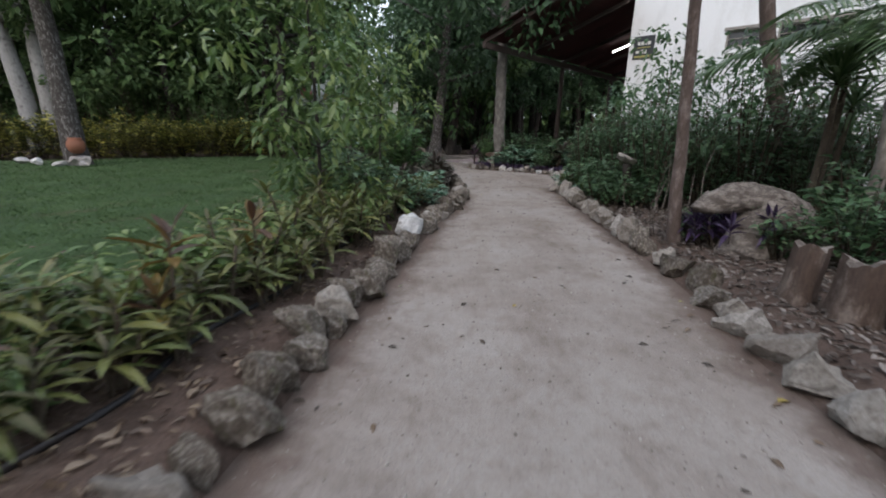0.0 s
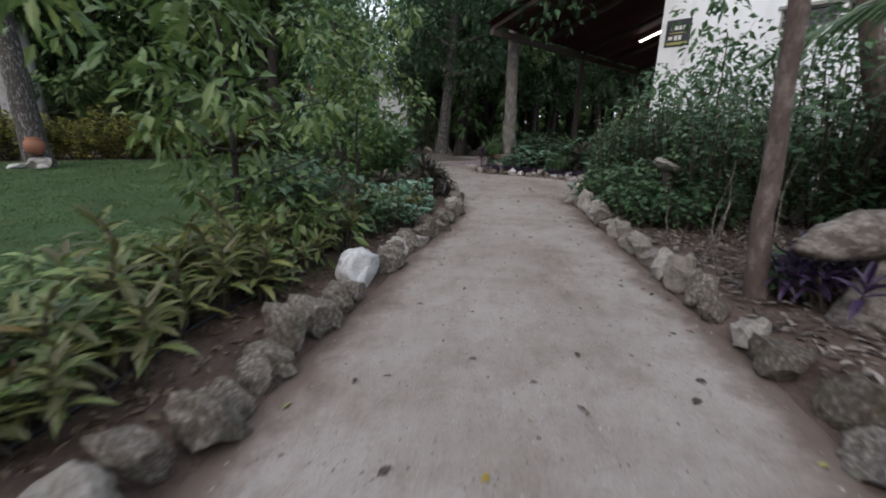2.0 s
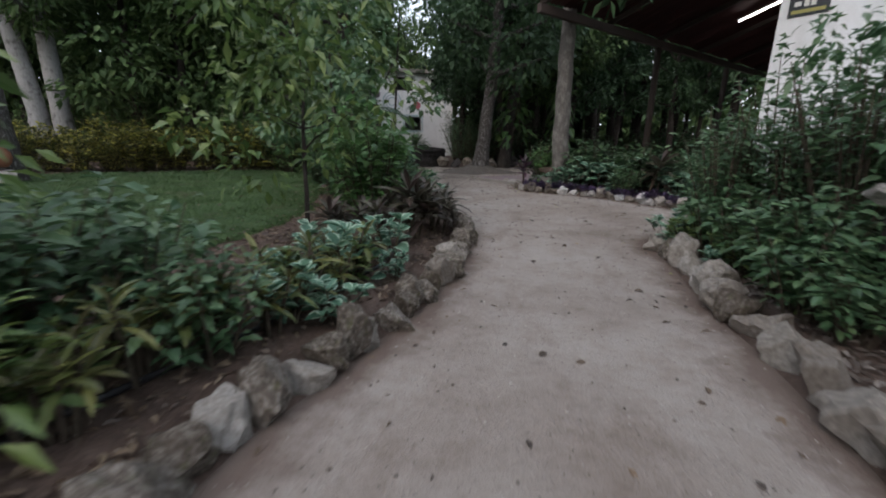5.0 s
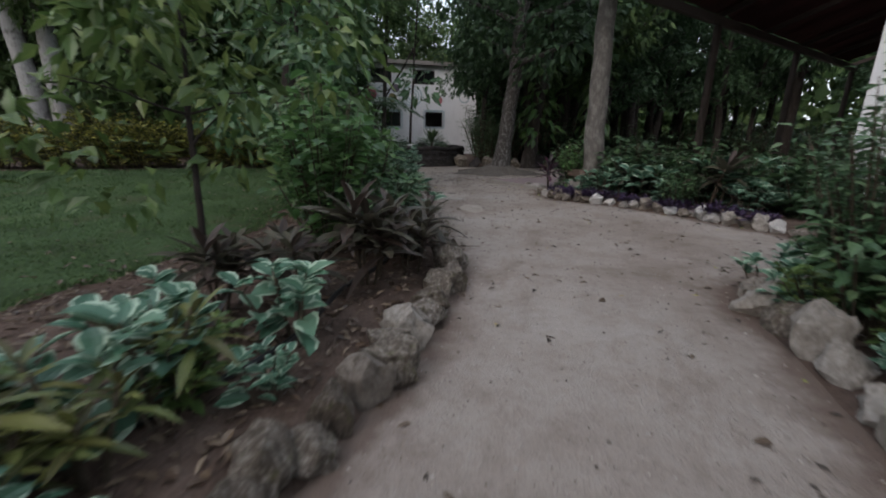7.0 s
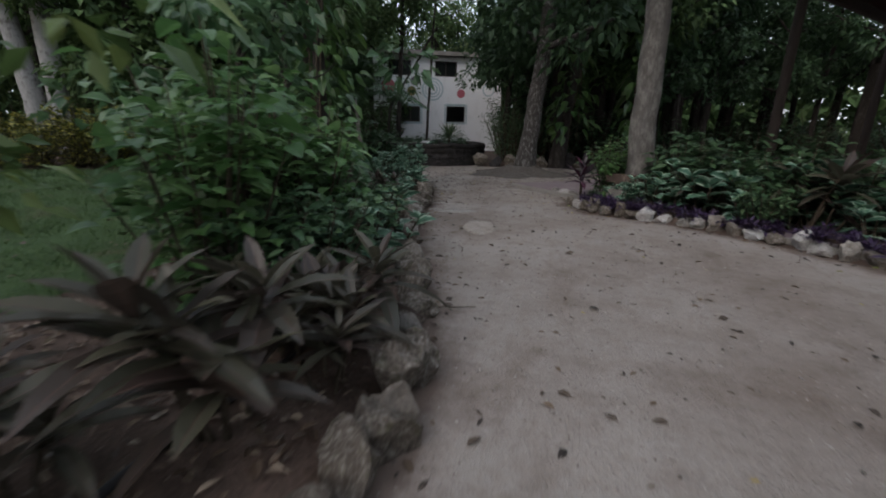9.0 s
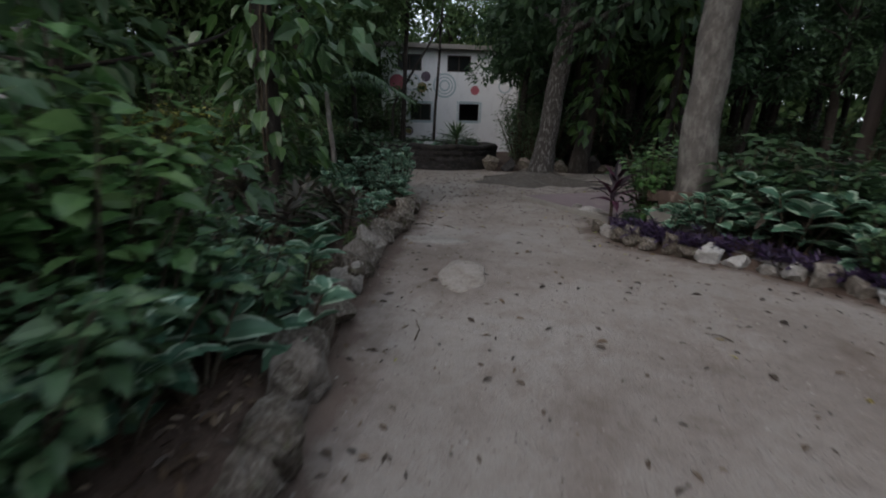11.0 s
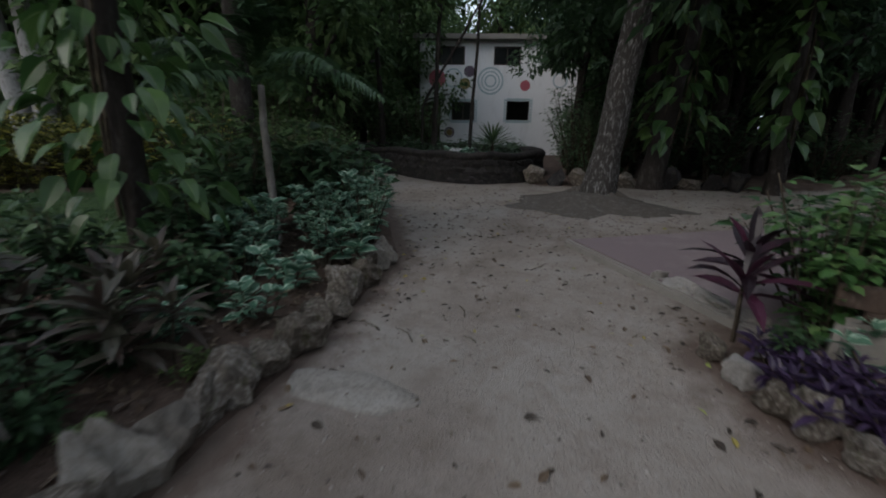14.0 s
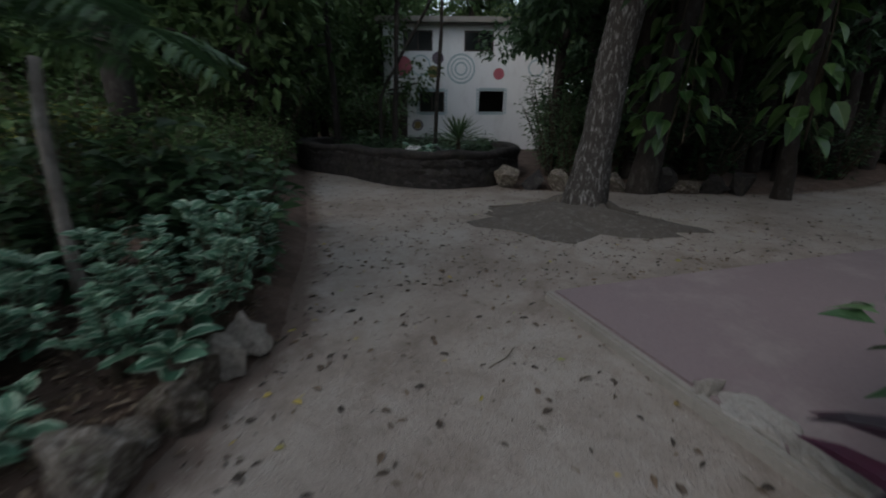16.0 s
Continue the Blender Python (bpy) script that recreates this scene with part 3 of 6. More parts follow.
def build_house():
    """Two-storey white house with a painted mural; x runs along its front, y goes into it."""
    h = thing("house", pose(-13.1, 37.8, 0.05, 0, 0, 25), "two-storey white painted house with mural circles and dark windows", "house")
    W, H, D = 9.4, 6.55, 6.0
    up = [(1.09, 5.21, 2.68, 6.24), (4.4, 5.21, 6.0, 6.24), (7.5, 5.21, 8.8, 6.24)]
    low = [(1.95, 2.06, 3.34, 3.14), (5.3, 2.1, 6.68, 3.2)]
    door = (0.22, 0.0, 1.25, 3.1)
    part("wall_front", wall_with_holes(W, H, up + low + [door], 0, 0.2), HOUSE_WALL, h)
    part("wall_side", boxed(0, 0.2, 0, 0.2, D, H), HOUSE_WALL, h)
    part("wall_side", boxed(W - 0.2, 0.2, 0, W, D, H), HOUSE_WALL, h)
    part("wall_back", boxed(0.2, D - 0.2, 0, W - 0.2, D, H), HOUSE_WALL, h)
    part("floor", boxed(0.2, 0.2, 3.55, W - 0.2, D - 0.2, 3.75), DARK_ROOM, h)
    part("partition", boxed(0.2, 2.6, 0, W - 0.2, 2.7, H), DARK_ROOM, h)
    roof = part("roof", boxed(-0.35, -0.45, H, W + 0.35, D + 0.35, H + 0.28, bevel=0.02), CONCRETE, h)
    for x0, z0, x1, z1 in up + low:
        win = part("window", boxed(x0 + 0.02, 0.13, z0 + 0.02, x1 - 0.02, 0.14, z1 - 0.02), DARK_GLASS, h)
        part("frame", rect_frame(bmesh.new(), x0 + 0.07, z0 + 0.07, x1 - 0.07, z1 - 0.07, 0.07, 0.06, 0.125), DARK_TIMBER, win)
        part("mullion", boxed((x0 + x1) / 2 - 0.03, 0.07, z0 + 0.07, (x0 + x1) / 2 + 0.03, 0.12, z1 - 0.07), DARK_TIMBER, win)
    for x0, z0, x1, z1 in low:
        part("painted_border", rect_frame(bmesh.new(), x0, z0, x1, z1, 0.16, -0.012, 0.0), MURAL_BLUE, h, "faded patterned painted border")
        for k in range(9):
            zz = z0 - 0.12 + k * (z1 - z0 + 0.24) / 8
            for xx in (x0 - 0.08, x1 + 0.08):
                part("painted_dash", boxed(xx - 0.05, -0.016, zz - 0.035, xx + 0.05, -0.0125, zz + 0.035), HOUSE_WALL, h)
    part("door", boxed(door[0] + 0.03, 0.12, 0.0, door[2] - 0.03, 0.17, door[3] - 0.05), DARK_TIMBER, h, "dark panel filling the doorway")
    for r, x, z, mat, inner in [(0.51, 1.05, 4.44, MURAL_RED, 0), (0.32, 2.73, 4.17, MURAL_OCHRE, 0), (0.32, 2.97, 4.86, MURAL_DARK, 0), (0.78, 4.25, 4.33, MURAL_BLUE, 0.68), (0.56, 4.25, 4.33, MURAL_BLUE, 0.49),
                                (0.36, 4.25, 4.33, MURAL_BLUE, 0.27), (0.30, 6.34, 4.09, MURAL_RED, 0), (0.54, 2.02, 4.48, MURAL_BLUE, 0.47), (0.45, 8.4, 4.4, MURAL_BLUE, 0.36), (0.31, 1.83, 1.34, MURAL_DARK, 0.22), (0.2, 1.83, 1.34, MURAL_OCHRE, 0)]:
        part("painted_circle", disc(r, 0.0 if inner or mat is MURAL_RED else -0.004, x, z, inner=inner), mat, h)
    for x, z, sx, sz in [(1.05, 4.46, 0.22, 0.05), (6.36, 4.12, 0.24, 0.05), (6.34, 3.65, 0.03, 0.12), (1.5, 2.55, 0.16, 0.12), (1.47, 3.0, 0.12, 0.05), (1.47, 2.86, 0.12, 0.04), (1.56, 2.2, 0.09, 0.10), (0.42, 5.3, 0.10, 0.3)]:
        part("painted_creature", disc(1.0, -0.012, 0, 0, n=14), MURAL_COBALT if x < 3 and z < 3 else MURAL_DARK, h)
        ob = h.children[-1]
        ob.matrix_local = Matrix.Translation((x, 0, z)) @ Matrix.Diagonal((sx, 1, sz, 1))
    return h


WALL_U = 43.0


def build_pavilion():
    """The whitewashed building beside the path, with its open sheet-metal roof; x runs along the front, y goes into it."""
    at = pose(6.8, 16.9, 0.03, 0, 0, -WALL_U)
    b = thing("pavilion_building", at, "whitewashed masonry building with narrow high windows", "building")
    W, H, D = 10.0, 6.3, 7.0
    holes = [(3.08, 4.24, 4.3, 4.74), (4.42, 4.24, 6.1, 4.74)]
    part("wall_front", wall_with_holes(W, H, holes, 0, 0.2), WHITE_WALL, b)
    part("wall_side", boxed(0, 0.2, 0, 0.2, D, H), WHITE_WALL, b)
    part("wall_side", boxed(W - 0.2, 0.2, 0, W, D, H), WHITE_WALL, b)
    part("wall_back", boxed(0.2, D - 0.2, 0, W - 0.2, D, H), WHITE_WALL, b)
    part("flat_roof", boxed(0.0, 0.0, H, W, D, H + 0.15), CONCRETE, b)
    part("partition", boxed(0.2, 1.6, 0, W - 0.2, 1.7, H), DARK_ROOM, b)
    for x0, z0, x1, z1 in holes:
        win = part("window", boxed(x0 + 0.02, 0.12, z0 + 0.02, x1 - 0.02, 0.13, z1 - 0.02), DARK_GLASS, b)
        part("frame", rect_frame(bmesh.new(), x0 + 0.05, z0 + 0.05, x1 - 0.05, z1 - 0.05, 0.05, 0.03, 0.11), CONCRETE, win)
        part("louvre", boxed(x0 + 0.05, 0.06, (z0 + z1) / 2 - 0.012, x1 - 0.05, 0.10, (z0 + z1) / 2 + 0.012), CONCRETE, win)
    part("lintel", boxed(3.0, -0.05, 4.745, 6.2, -0.001, 4.83), CONCRETE, b)
    # the open roof: corrugated sheets on beams and posts
    r = thing("open_roof", at, "dark red corrugated sheet roof on timber beams and posts", "roof")
    x0, x1, y0, y1, z, rise = -4.15, -0.03, -3.8, 15.0, 4.83, 1.36
    n = int((y1 - y0) / 0.9)
    for k in range(n):
        bm = bmesh.new()
        a, c = y0 + k * 0.9, y0 + k * 0.9 + 1.0
        m = 18
        top = []
        for i in range(m + 1):
            y = a + (c - a) * i / m
            zz = z + 0.02 * math.sin(i / m * 2 * math.pi * 6) + 0.02 * (k % 2)
            top.append([bm.verts.new((x0, y, zz)), bm.verts.new((x1, y, zz + rise))])
        for p, q in zip(top, top[1:]):
            bm.faces.new((p[0], q[0], q[1], p[1]))
        bmesh.ops.solidify(bm, geom=bm.faces[:], thickness=0.004)
        part("roof_sheet", bm, ROOF_RED, r, smooth=True)
    for k in range(7):
        y = y0 + 0.3 + k * (y1 - y0 - 0.6) / 6
        bm = boxed(x0 + 0.05, y - 0.05, -0.2, x1, y + 0.05, -0.06, bevel=0.005)
        for v in bm.verts:
            v.co.z += z + rise * (v.co.x - x0) / (x1 - x0)
        part("rafter", bm, DARK_TIMBER, r)
    part("eave_beam", boxed(x0 + 0.12, y0 + 0.1, z - 0.36, x0 + 0.26, y1 - 0.1, z - 0.15, bevel=0.008), DARK_TIMBER, r)
    for y in (2.4, 8.2, 14.5):
        bm = bmesh.new()
        bmesh.ops.create_cone(bm, segments=12, radius1=0.11, radius2=0.10, depth=z - 0.38, cap_ends=True)
        bmesh.ops.translate(bm, vec=(x0 + 0.19, y, (z - 0.38) / 2), verts=bm.verts)
        part("post", bm, DARK_TIMBER, r, smooth=False)
    # the lit tube under the roof and the board on the wall
    l = thing("tube_lamp", at @ pose(-1.42, 4.0, 5.47, 0, -18.3, 0), "lit white fluorescent tube lamp hung under the roof", "lamp")
    part("housing", boxed(-0.92, -0.04, 0.04, 0.92, 0.04, 0.09, bevel=0.008), WHITE_WALL, l)
    bm = bmesh.new()
    bmesh.ops.create_cone(bm, segments=14, radius1=0.024, radius2=0.024, depth=1.78, cap_ends=True)
    bmesh.ops.rotate(bm, matrix=Matrix.Rotation(radians(90), 3, "Y"), verts=bm.verts)
    bmesh.ops.translate(bm, vec=(0, 0, 0.016), verts=bm.verts)
    part("tube", bm, LAMP, l, "glowing white tube", smooth=True)
    for sx in (-0.55, 0.55):
        part("hanger", boxed(sx - 0.006, -0.006, 0.09, sx + 0.006, 0.006, 0.45), DARK_TIMBER, l)
    s = thing("sign_board", at @ pose(0.17, 0, 4.14), "black square sign board with pale lettering on the white wall", "sign")
    part("board", boxed(0, -0.03, 0, 0.72, -0.002, 0.77, bevel=0.004), SIGN_BLACK, s)
    for x, z, w, hh, mat in [(0.14, 0.47, 0.09, 0.11, SIGN_INK), (0.26, 0.47, 0.09, 0.11, SIGN_INK), (0.38, 0.47, 0.08, 0.11, SIGN_INK), (0.49, 0.47, 0.10, 0.11, SIGN_INK), (0.12, 0.37, 0.48, 0.03, SIGN_YELLOW),
                             (0.1, 0.2, 0.12, 0.09, SIGN_INK), (0.27, 0.18, 0.09, 0.13, SIGN_INK), (0.39, 0.18, 0.09, 0.13, SIGN_INK), (0.06, 0.05, 0.6, 0.07, SIGN_YELLOW)]:
        part("lettering_bar", boxed(x, -0.036, z, x + w, -0.0305, z + hh), mat, s)


def build_slab():
    u = Vector((1.93, -2.12, 0)).normalized()
    ang = math.degrees(math.atan2(u.y, u.x))
    s = thing("terrace_slab", pose(-0.46, 20.45, -0.02, 0, 0, ang), "low red-painted concrete terrace slab with worn grey kerb", "slab", kind="structure")
    part("slab_floor", boxed(0.0, 0.083, 0, 7.5, 7.6, 0.112, bevel=0.02), RED_FLOOR, s, "worn dusty red floor paint")
    bm = bmesh.new()
    box(bm, 0, 0, 0, 7.5, 0.08, 0.115, bevel=0.02)
    part("kerb", bm, CONCRETE, s)
    w = thing("concrete_planter_wall", pose(1.78, 18.1, 0, 0, 0, -10), "low sandy concrete block planter wall with a timber plank on top", "wall", kind="structure")
    for x0, x1, top in ((0.0, 0.46, 0.40), (0.475, 1.02, 0.43), (1.035, 1.6, 0.41)):
        part("block", boxed(x0, -0.09, 0, x1, 0.08, top, bevel=0.045), CONCRETE, w)
    for x0 in (0.12, 0.7, 1.3):
        part("spacer", boxed(x0, -0.04, 0.38, x0 + 0.12, 0.05, 0.49, bevel=0.008), STUMP_WOOD, w)
    part("plank", boxed(-0.04, -0.05, 0.488, 1.66, 0.0, 0.65, bevel=0.012), STUMP_WOOD, w, "weathered timber plank")


POND = [(-12.2, 31.0), (-11.8, 29.6), (-10.6, 28.3), (-9.1, 27.5), (-7.6, 27.1), (-6.4, 26.5), (-5.3, 26.1), (-4.4, 26.1), (-3.7, 26.6), (-3.2, 27.5), (-3.1, 28.8), (-3.8, 30.8), (-5.6, 32.6), (-8.2, 33.3), (-10.3, 32.6)]


def smooth_line(points, per, closed=False):
    p = [np.array(q, float) for q in points]
    n = len(p)
    out = []
    for i in range(n if closed else n - 1):
        a, b = p[i], p[(i + 1) % n]
        z = p[i - 1] if (i or closed) else a
        c = p[(i + 2) % n] if (closed or i + 2 < n) else b
        for k in range(per):
            t = k / per
            out.append(0.5 * ((2 * a[:2]) + (b - z)[:2] * t + (2 * z - 5 * a + 4 * b - c)[:2] * t * t + (3 * a - z - 3 * b + c)[:2] * t ** 3))
    if not closed:
        out.append(p[-1])
    return out


def build_pond_wall():
    rng = np.random.default_rng(5)
    line = smooth_line(POND, 5, True)
    c = np.mean(line, 0)
    bm = bmesh.new()
    prof = [(0.16, 0.0), (0.14, 0.25), (0.11, 0.5), (0.10, 0.72), (0.16, 0.76), (0.17, 0.86), (0.10, 0.92), (-0.12, 0.92), (-0.19, 0.84), (-0.17, 0.0)]
    rows = []
    for i, p in enumerate(line):
        d = line[(i + 1) % len(line)] - line[i - 1]
        nrm = np.array((d[1], -d[0])) / np.linalg.norm(d)
        if np.dot(nrm, p - c) < 0:
            nrm = -nrm
        lift = 0.03 * math.sin(i * 0.7)
        rows.append([bm.verts.new((*(p + nrm * (o + rng.normal(0, 0.012))), max(0.0, z + (lift + rng.normal(0, 0.01) if z > 0.3 else 0)))) for o, z in prof])
    for a, b in zip(rows, rows[1:] + rows[:1]):
        for k in range(len(prof) - 1):
            bm.faces.new((a[k], b[k], b[k + 1], a[k + 1]))
    bmesh.ops.recalc_face_normals(bm, faces=bm.faces)
    w = thing("pond_wall", Matrix(), "low curved dark stone pond wall with a rounded coping", "wall")
    part("wall", bm, STONE_DARK, w, smooth=True)
    # rubble stones set in the outer face
    k = 0
    for i in range(4, 50):
        p = line[i]
        d = line[i + 1] - line[i - 1]
        nrm = np.array((d[1], -d[0])) / np.linalg.norm(d)
        if np.dot(nrm, p - c) < 0:
            nrm = -nrm
        for z in (0.12, 0.38, 0.62):
            q = p + nrm * 0.09 + d * rng.uniform(-0.2, 0.2)
            st = put_part("stone", ROCKS[rng.integers(len(ROCKS))][1], w)
            st.matrix_local = Matrix.Translation((q[0], q[1], z)) @ Euler((0, 0, math.atan2(d[1], d[0]))).to_matrix().to_4x4() @ Matrix.Diagonal((rng.uniform(0.2, 0.3), 0.09, rng.uniform(0.13, 0.17), 1))
    pl = thing("plaque", pose(-4.95, 26.12, 0.965, 20, 0, -12), "small white plaque lying on the pond wall", "plaque")
    part("plate", boxed(-0.19, -0.1, 0, 0.19, 0.1, 0.02, bevel=0.004), STONE_WHITE, pl)
    for y in (-0.05, 0.0, 0.05):
        part("lettering_bar", boxed(-0.13, y - 0.01, 0.0205, 0.13, y + 0.01, 0.023), SIGN_BLACK, pl)
    vs, fs = tube([(-3.95, 26.25, 0.0), (-3.98, 26.2, 0.3), (-4.08, 26.16, 0.7), (-4.2, 26.1, 0.96), (-4.45, 26.4, 1.02), (-4.6, 26.8, 0.9)], [0.022] * 6, 8)
    tagged(new("hose", mesh_from("hose", vs, fs, BLACK_PIPE, smooth=True)), "grey hose hanging over the pond wall", "hose")


# ---- stones ----
def rock_mesh(seed, material, sub=3, rough=0.22, boxy=0.4):
    rng = np.random.default_rng(seed)
    bm = bmesh.new()
    bmesh.ops.create_icosphere(bm, subdivisions=sub, radius=1)
    cuts = [(unit(rng.normal(0, 1, 3)), rng.uniform(0.42, 0.8)) for _ in range(11)]
    off = Vector(rng.uniform(-50, 50, 3))
    for v in bm.verts:
        p = np.array(v.co)
        for n, d in cuts:
            e = p @ n - d
            if e > 0:
                p = p - n * e * 0.98
        q = Vector(p)
        q *= 1 + rough * noise.fractal(q * 1.9 + off, 0.7, 2.2, 4) * 1.15 + 0.07 * noise.noise(q * 5 + off)
        v.co = q
    me = bpy.data.meshes.new("stone")
    bm.to_mesh(me)
    bm.free()
    me.materials.append(material)
    me.update()
    return me


ROCKS = [(rock_mesh(i, STONE), rock_mesh(i + 40, STONE_DARK, 2), rock_mesh(i + 80, STONE_SANDY), rock_mesh(i + 120, STONE_WHITE)) for i in range(6)]


def line_points(line, step, rng, jitter):
    """Points every step metres or so along a line, with its heading."""
    pts = smooth_line(line, 12)
    out, need, acc = [], 0.0, 0.0
    for a, b in zip(pts, pts[1:]):
        seg = np.linalg.norm(b - a)
        while acc + seg >= need:
            t = (need - acc) / seg
            out.append((a + (b - a) * t, math.atan2(*(b - a)[::-1])))
            need += step * rng.uniform(1 - jitter, 1 + jitter)
        acc += seg
    return out


def stone_row(name, line, seed, step, size, side, kinds, label):
    rng = np.random.default_rng(seed)
    row = thing(name, Matrix(), label, "stone border")
    for p, a in line_points(line, step, rng, 0.25):
        if name == "stone_border" and abs(p[0] + 0.4) < 0.25 and 5.2 < p[1] < 5.95 and side > 0:
            continue
        nrm = np.array((-math.sin(a), math.cos(a))) * side
        q = p + nrm * (size * 0.32 + rng.uniform(-0.03, 0.05))
        me = ROCKS[rng.integers(6)][kinds[rng.integers(len(kinds))]]
        st = put_part("stone", me, row)
        sx, sy, sz = step * rng.uniform(0.5, 0.85), size * rng.uniform(0.5, 0.8), size * rng.uniform(0.5, 1.0)
        st.matrix_local = Matrix.Translation((q[0], q[1], sz * 0.4)) @ Euler((rng.normal(0, 0.3), rng.normal(0, 0.3), a + rng.normal(0, 0.4))).to_matrix().to_4x4() @ Matrix.Diagonal((sx, sy, sz, 1))
    return row


def build_stones():
    stone_row("stone_border", LEFT_EDGE[:11], 11, 0.225, 0.27, 1, (0, 0, 0, 2), "border of rough grey limestone lumps along the sand path")
    stone_row("stone_border", LEFT_EDGE[10:-1], 17, 0.28, 0.31, 1, (0, 0, 2), "border of large rough limestone lumps along the sand path")
    stone_row("stone_border", RIGHT_EDGE, 12, 0.34, 0.28, -1, (2, 2, 2, 2, 0), "border of dusty pale limestone lumps beside mulch")
    stone_row("stone_border", BACK_EDGE, 13, 0.25, 0.20, -1, (2, 0, 3), "border of pale stones below purple groundcover")
    stone_row("rock_row", [(-2.75, 26.95), (-1.4, 27.15), (-0.2, 27.55), (1.0, 27.95), (2.2, 28.4), (3.0, 28.75)], 14, 0.58, 0.55, 1, (0, 1, 1, 0), "row of large mossy rocks at the forest edge")
    w = put_part("white_stone", ROCKS[2][3])
    w.matrix_basis = Matrix.Translation((-0.46, 5.5, 0.12)) @ Euler((0.25, -0.15, 1.0)).to_matrix().to_4x4() @ Matrix.Diagonal((0.34, 0.25, 0.24, 1))
    tagged(w, "large chalky white stone in the path's border", "stone")
    w = put_part("white_stone", ROCKS[4][3])
    w.matrix_basis = Matrix.Translation((1.52, 18.0, 0.13)) @ Euler((0.1, -0.1, 0.3)).to_matrix().to_4x4() @ Matrix.Diagonal((0.19, 0.14, 0.10, 1))
    tagged(w, "small chalky white stone beside the magenta plant", "stone")
    for k, (x, y, a, sx, sy, sz) in enumerate([(-1.28, 15.2, 0.6, 0.17, 0.12, 0.27), (-1.12, 14.78, 1.4, 0.19, 0.13, 0.22), (-0.98, 14.35, 0.9, 0.2, 0.16, 0.2)]):
        st = put_part("upright_stone", ROCKS[k * 2][2])
        st.matrix_basis = Matrix.Translation((x, y, sz * 0.62)) @ Euler((0.1, -0.15, a)).to_matrix().to_4x4() @ Matrix.Diagonal((sx, sy, sz, 1))
        tagged(st, "pointed pale limestone set upright in the border", "stone", "upright border stones")
    for seed, x, y, a, sx, sy, top, mat, label in [(3, -0.16, 15.2, 1.95, 0.46, 0.24, 0.014, STONE_WORN, "flat stone worn level with the sandy path"),
                                                   (7, -0.92, 16.36, 0.1, 0.42, 0.20, 0.016, STONE_PATCH, "pale flat stone bedded in the sandy path")]:
        rng = np.random.default_rng(seed)
        n = 26
        wob = [1 + 0.10 * math.sin(2 * t + seed) + 0.07 * math.sin(5 * t) + rng.normal(0, 0.025) for t in np.linspace(0, 2 * math.pi, n, endpoint=False)]
        bm = bmesh.new()
        rings = [[bm.verts.new((math.cos(2 * math.pi * k / n) * wob[k] * sx * f, math.sin(2 * math.pi * k / n) * wob[k] * sy * f, z)) for k in range(n)] for f, z in ((1.06, -0.05), (1.0, top - 0.008), (0.94, top), (0.5, top + 0.006))]
        for p, q in zip(rings, rings[1:]):
            for k in range(n):
                bm.faces.new((p[k], p[(k + 1) % n], q[(k + 1) % n], q[k]))
        bm.faces.new(rings[-1])
        ob = tagged(part("flat_stone", bm, mat, None, smooth=True), label, "stone")
        ob.matrix_basis = pose(x, y, float(sand_height(np.array([x]), np.array([y]))[0]), 0, 0, math.degrees(a))


build_house()
build_pavilion()
build_slab()
build_pond_wall()
build_stones()


# ---- trees and plants ----
def crown_leaves(centres, radii, per, L, W, rng, shape=(0, 1, 0), flat=0.75, droop=0.35):
    P, D = [], []
    for c, r in zip(centres, radii):
        d = unit(rng.normal(0, 1, (per, 3)))
        rad = r * rng.uniform(0.35, 1.0, (per, 1)) ** 0.6
        P.append(np.array(c) + d * rad * np.array((1, 1, flat)))
        D.append(d * np.array((1, 1, 0.5)) + rng.normal(0, 0.45, (per, 3)) + np.array((0, 0, -0.15)))
    P, D = np.concatenate(P), np.concatenate(D)
    n = len(P)
    return leaves(P, D, L * rng.uniform(0.6, 1.3, n), W * rng.uniform(0.7, 1.3, n), droop, 0.3, shape, rng, twist=0.6)


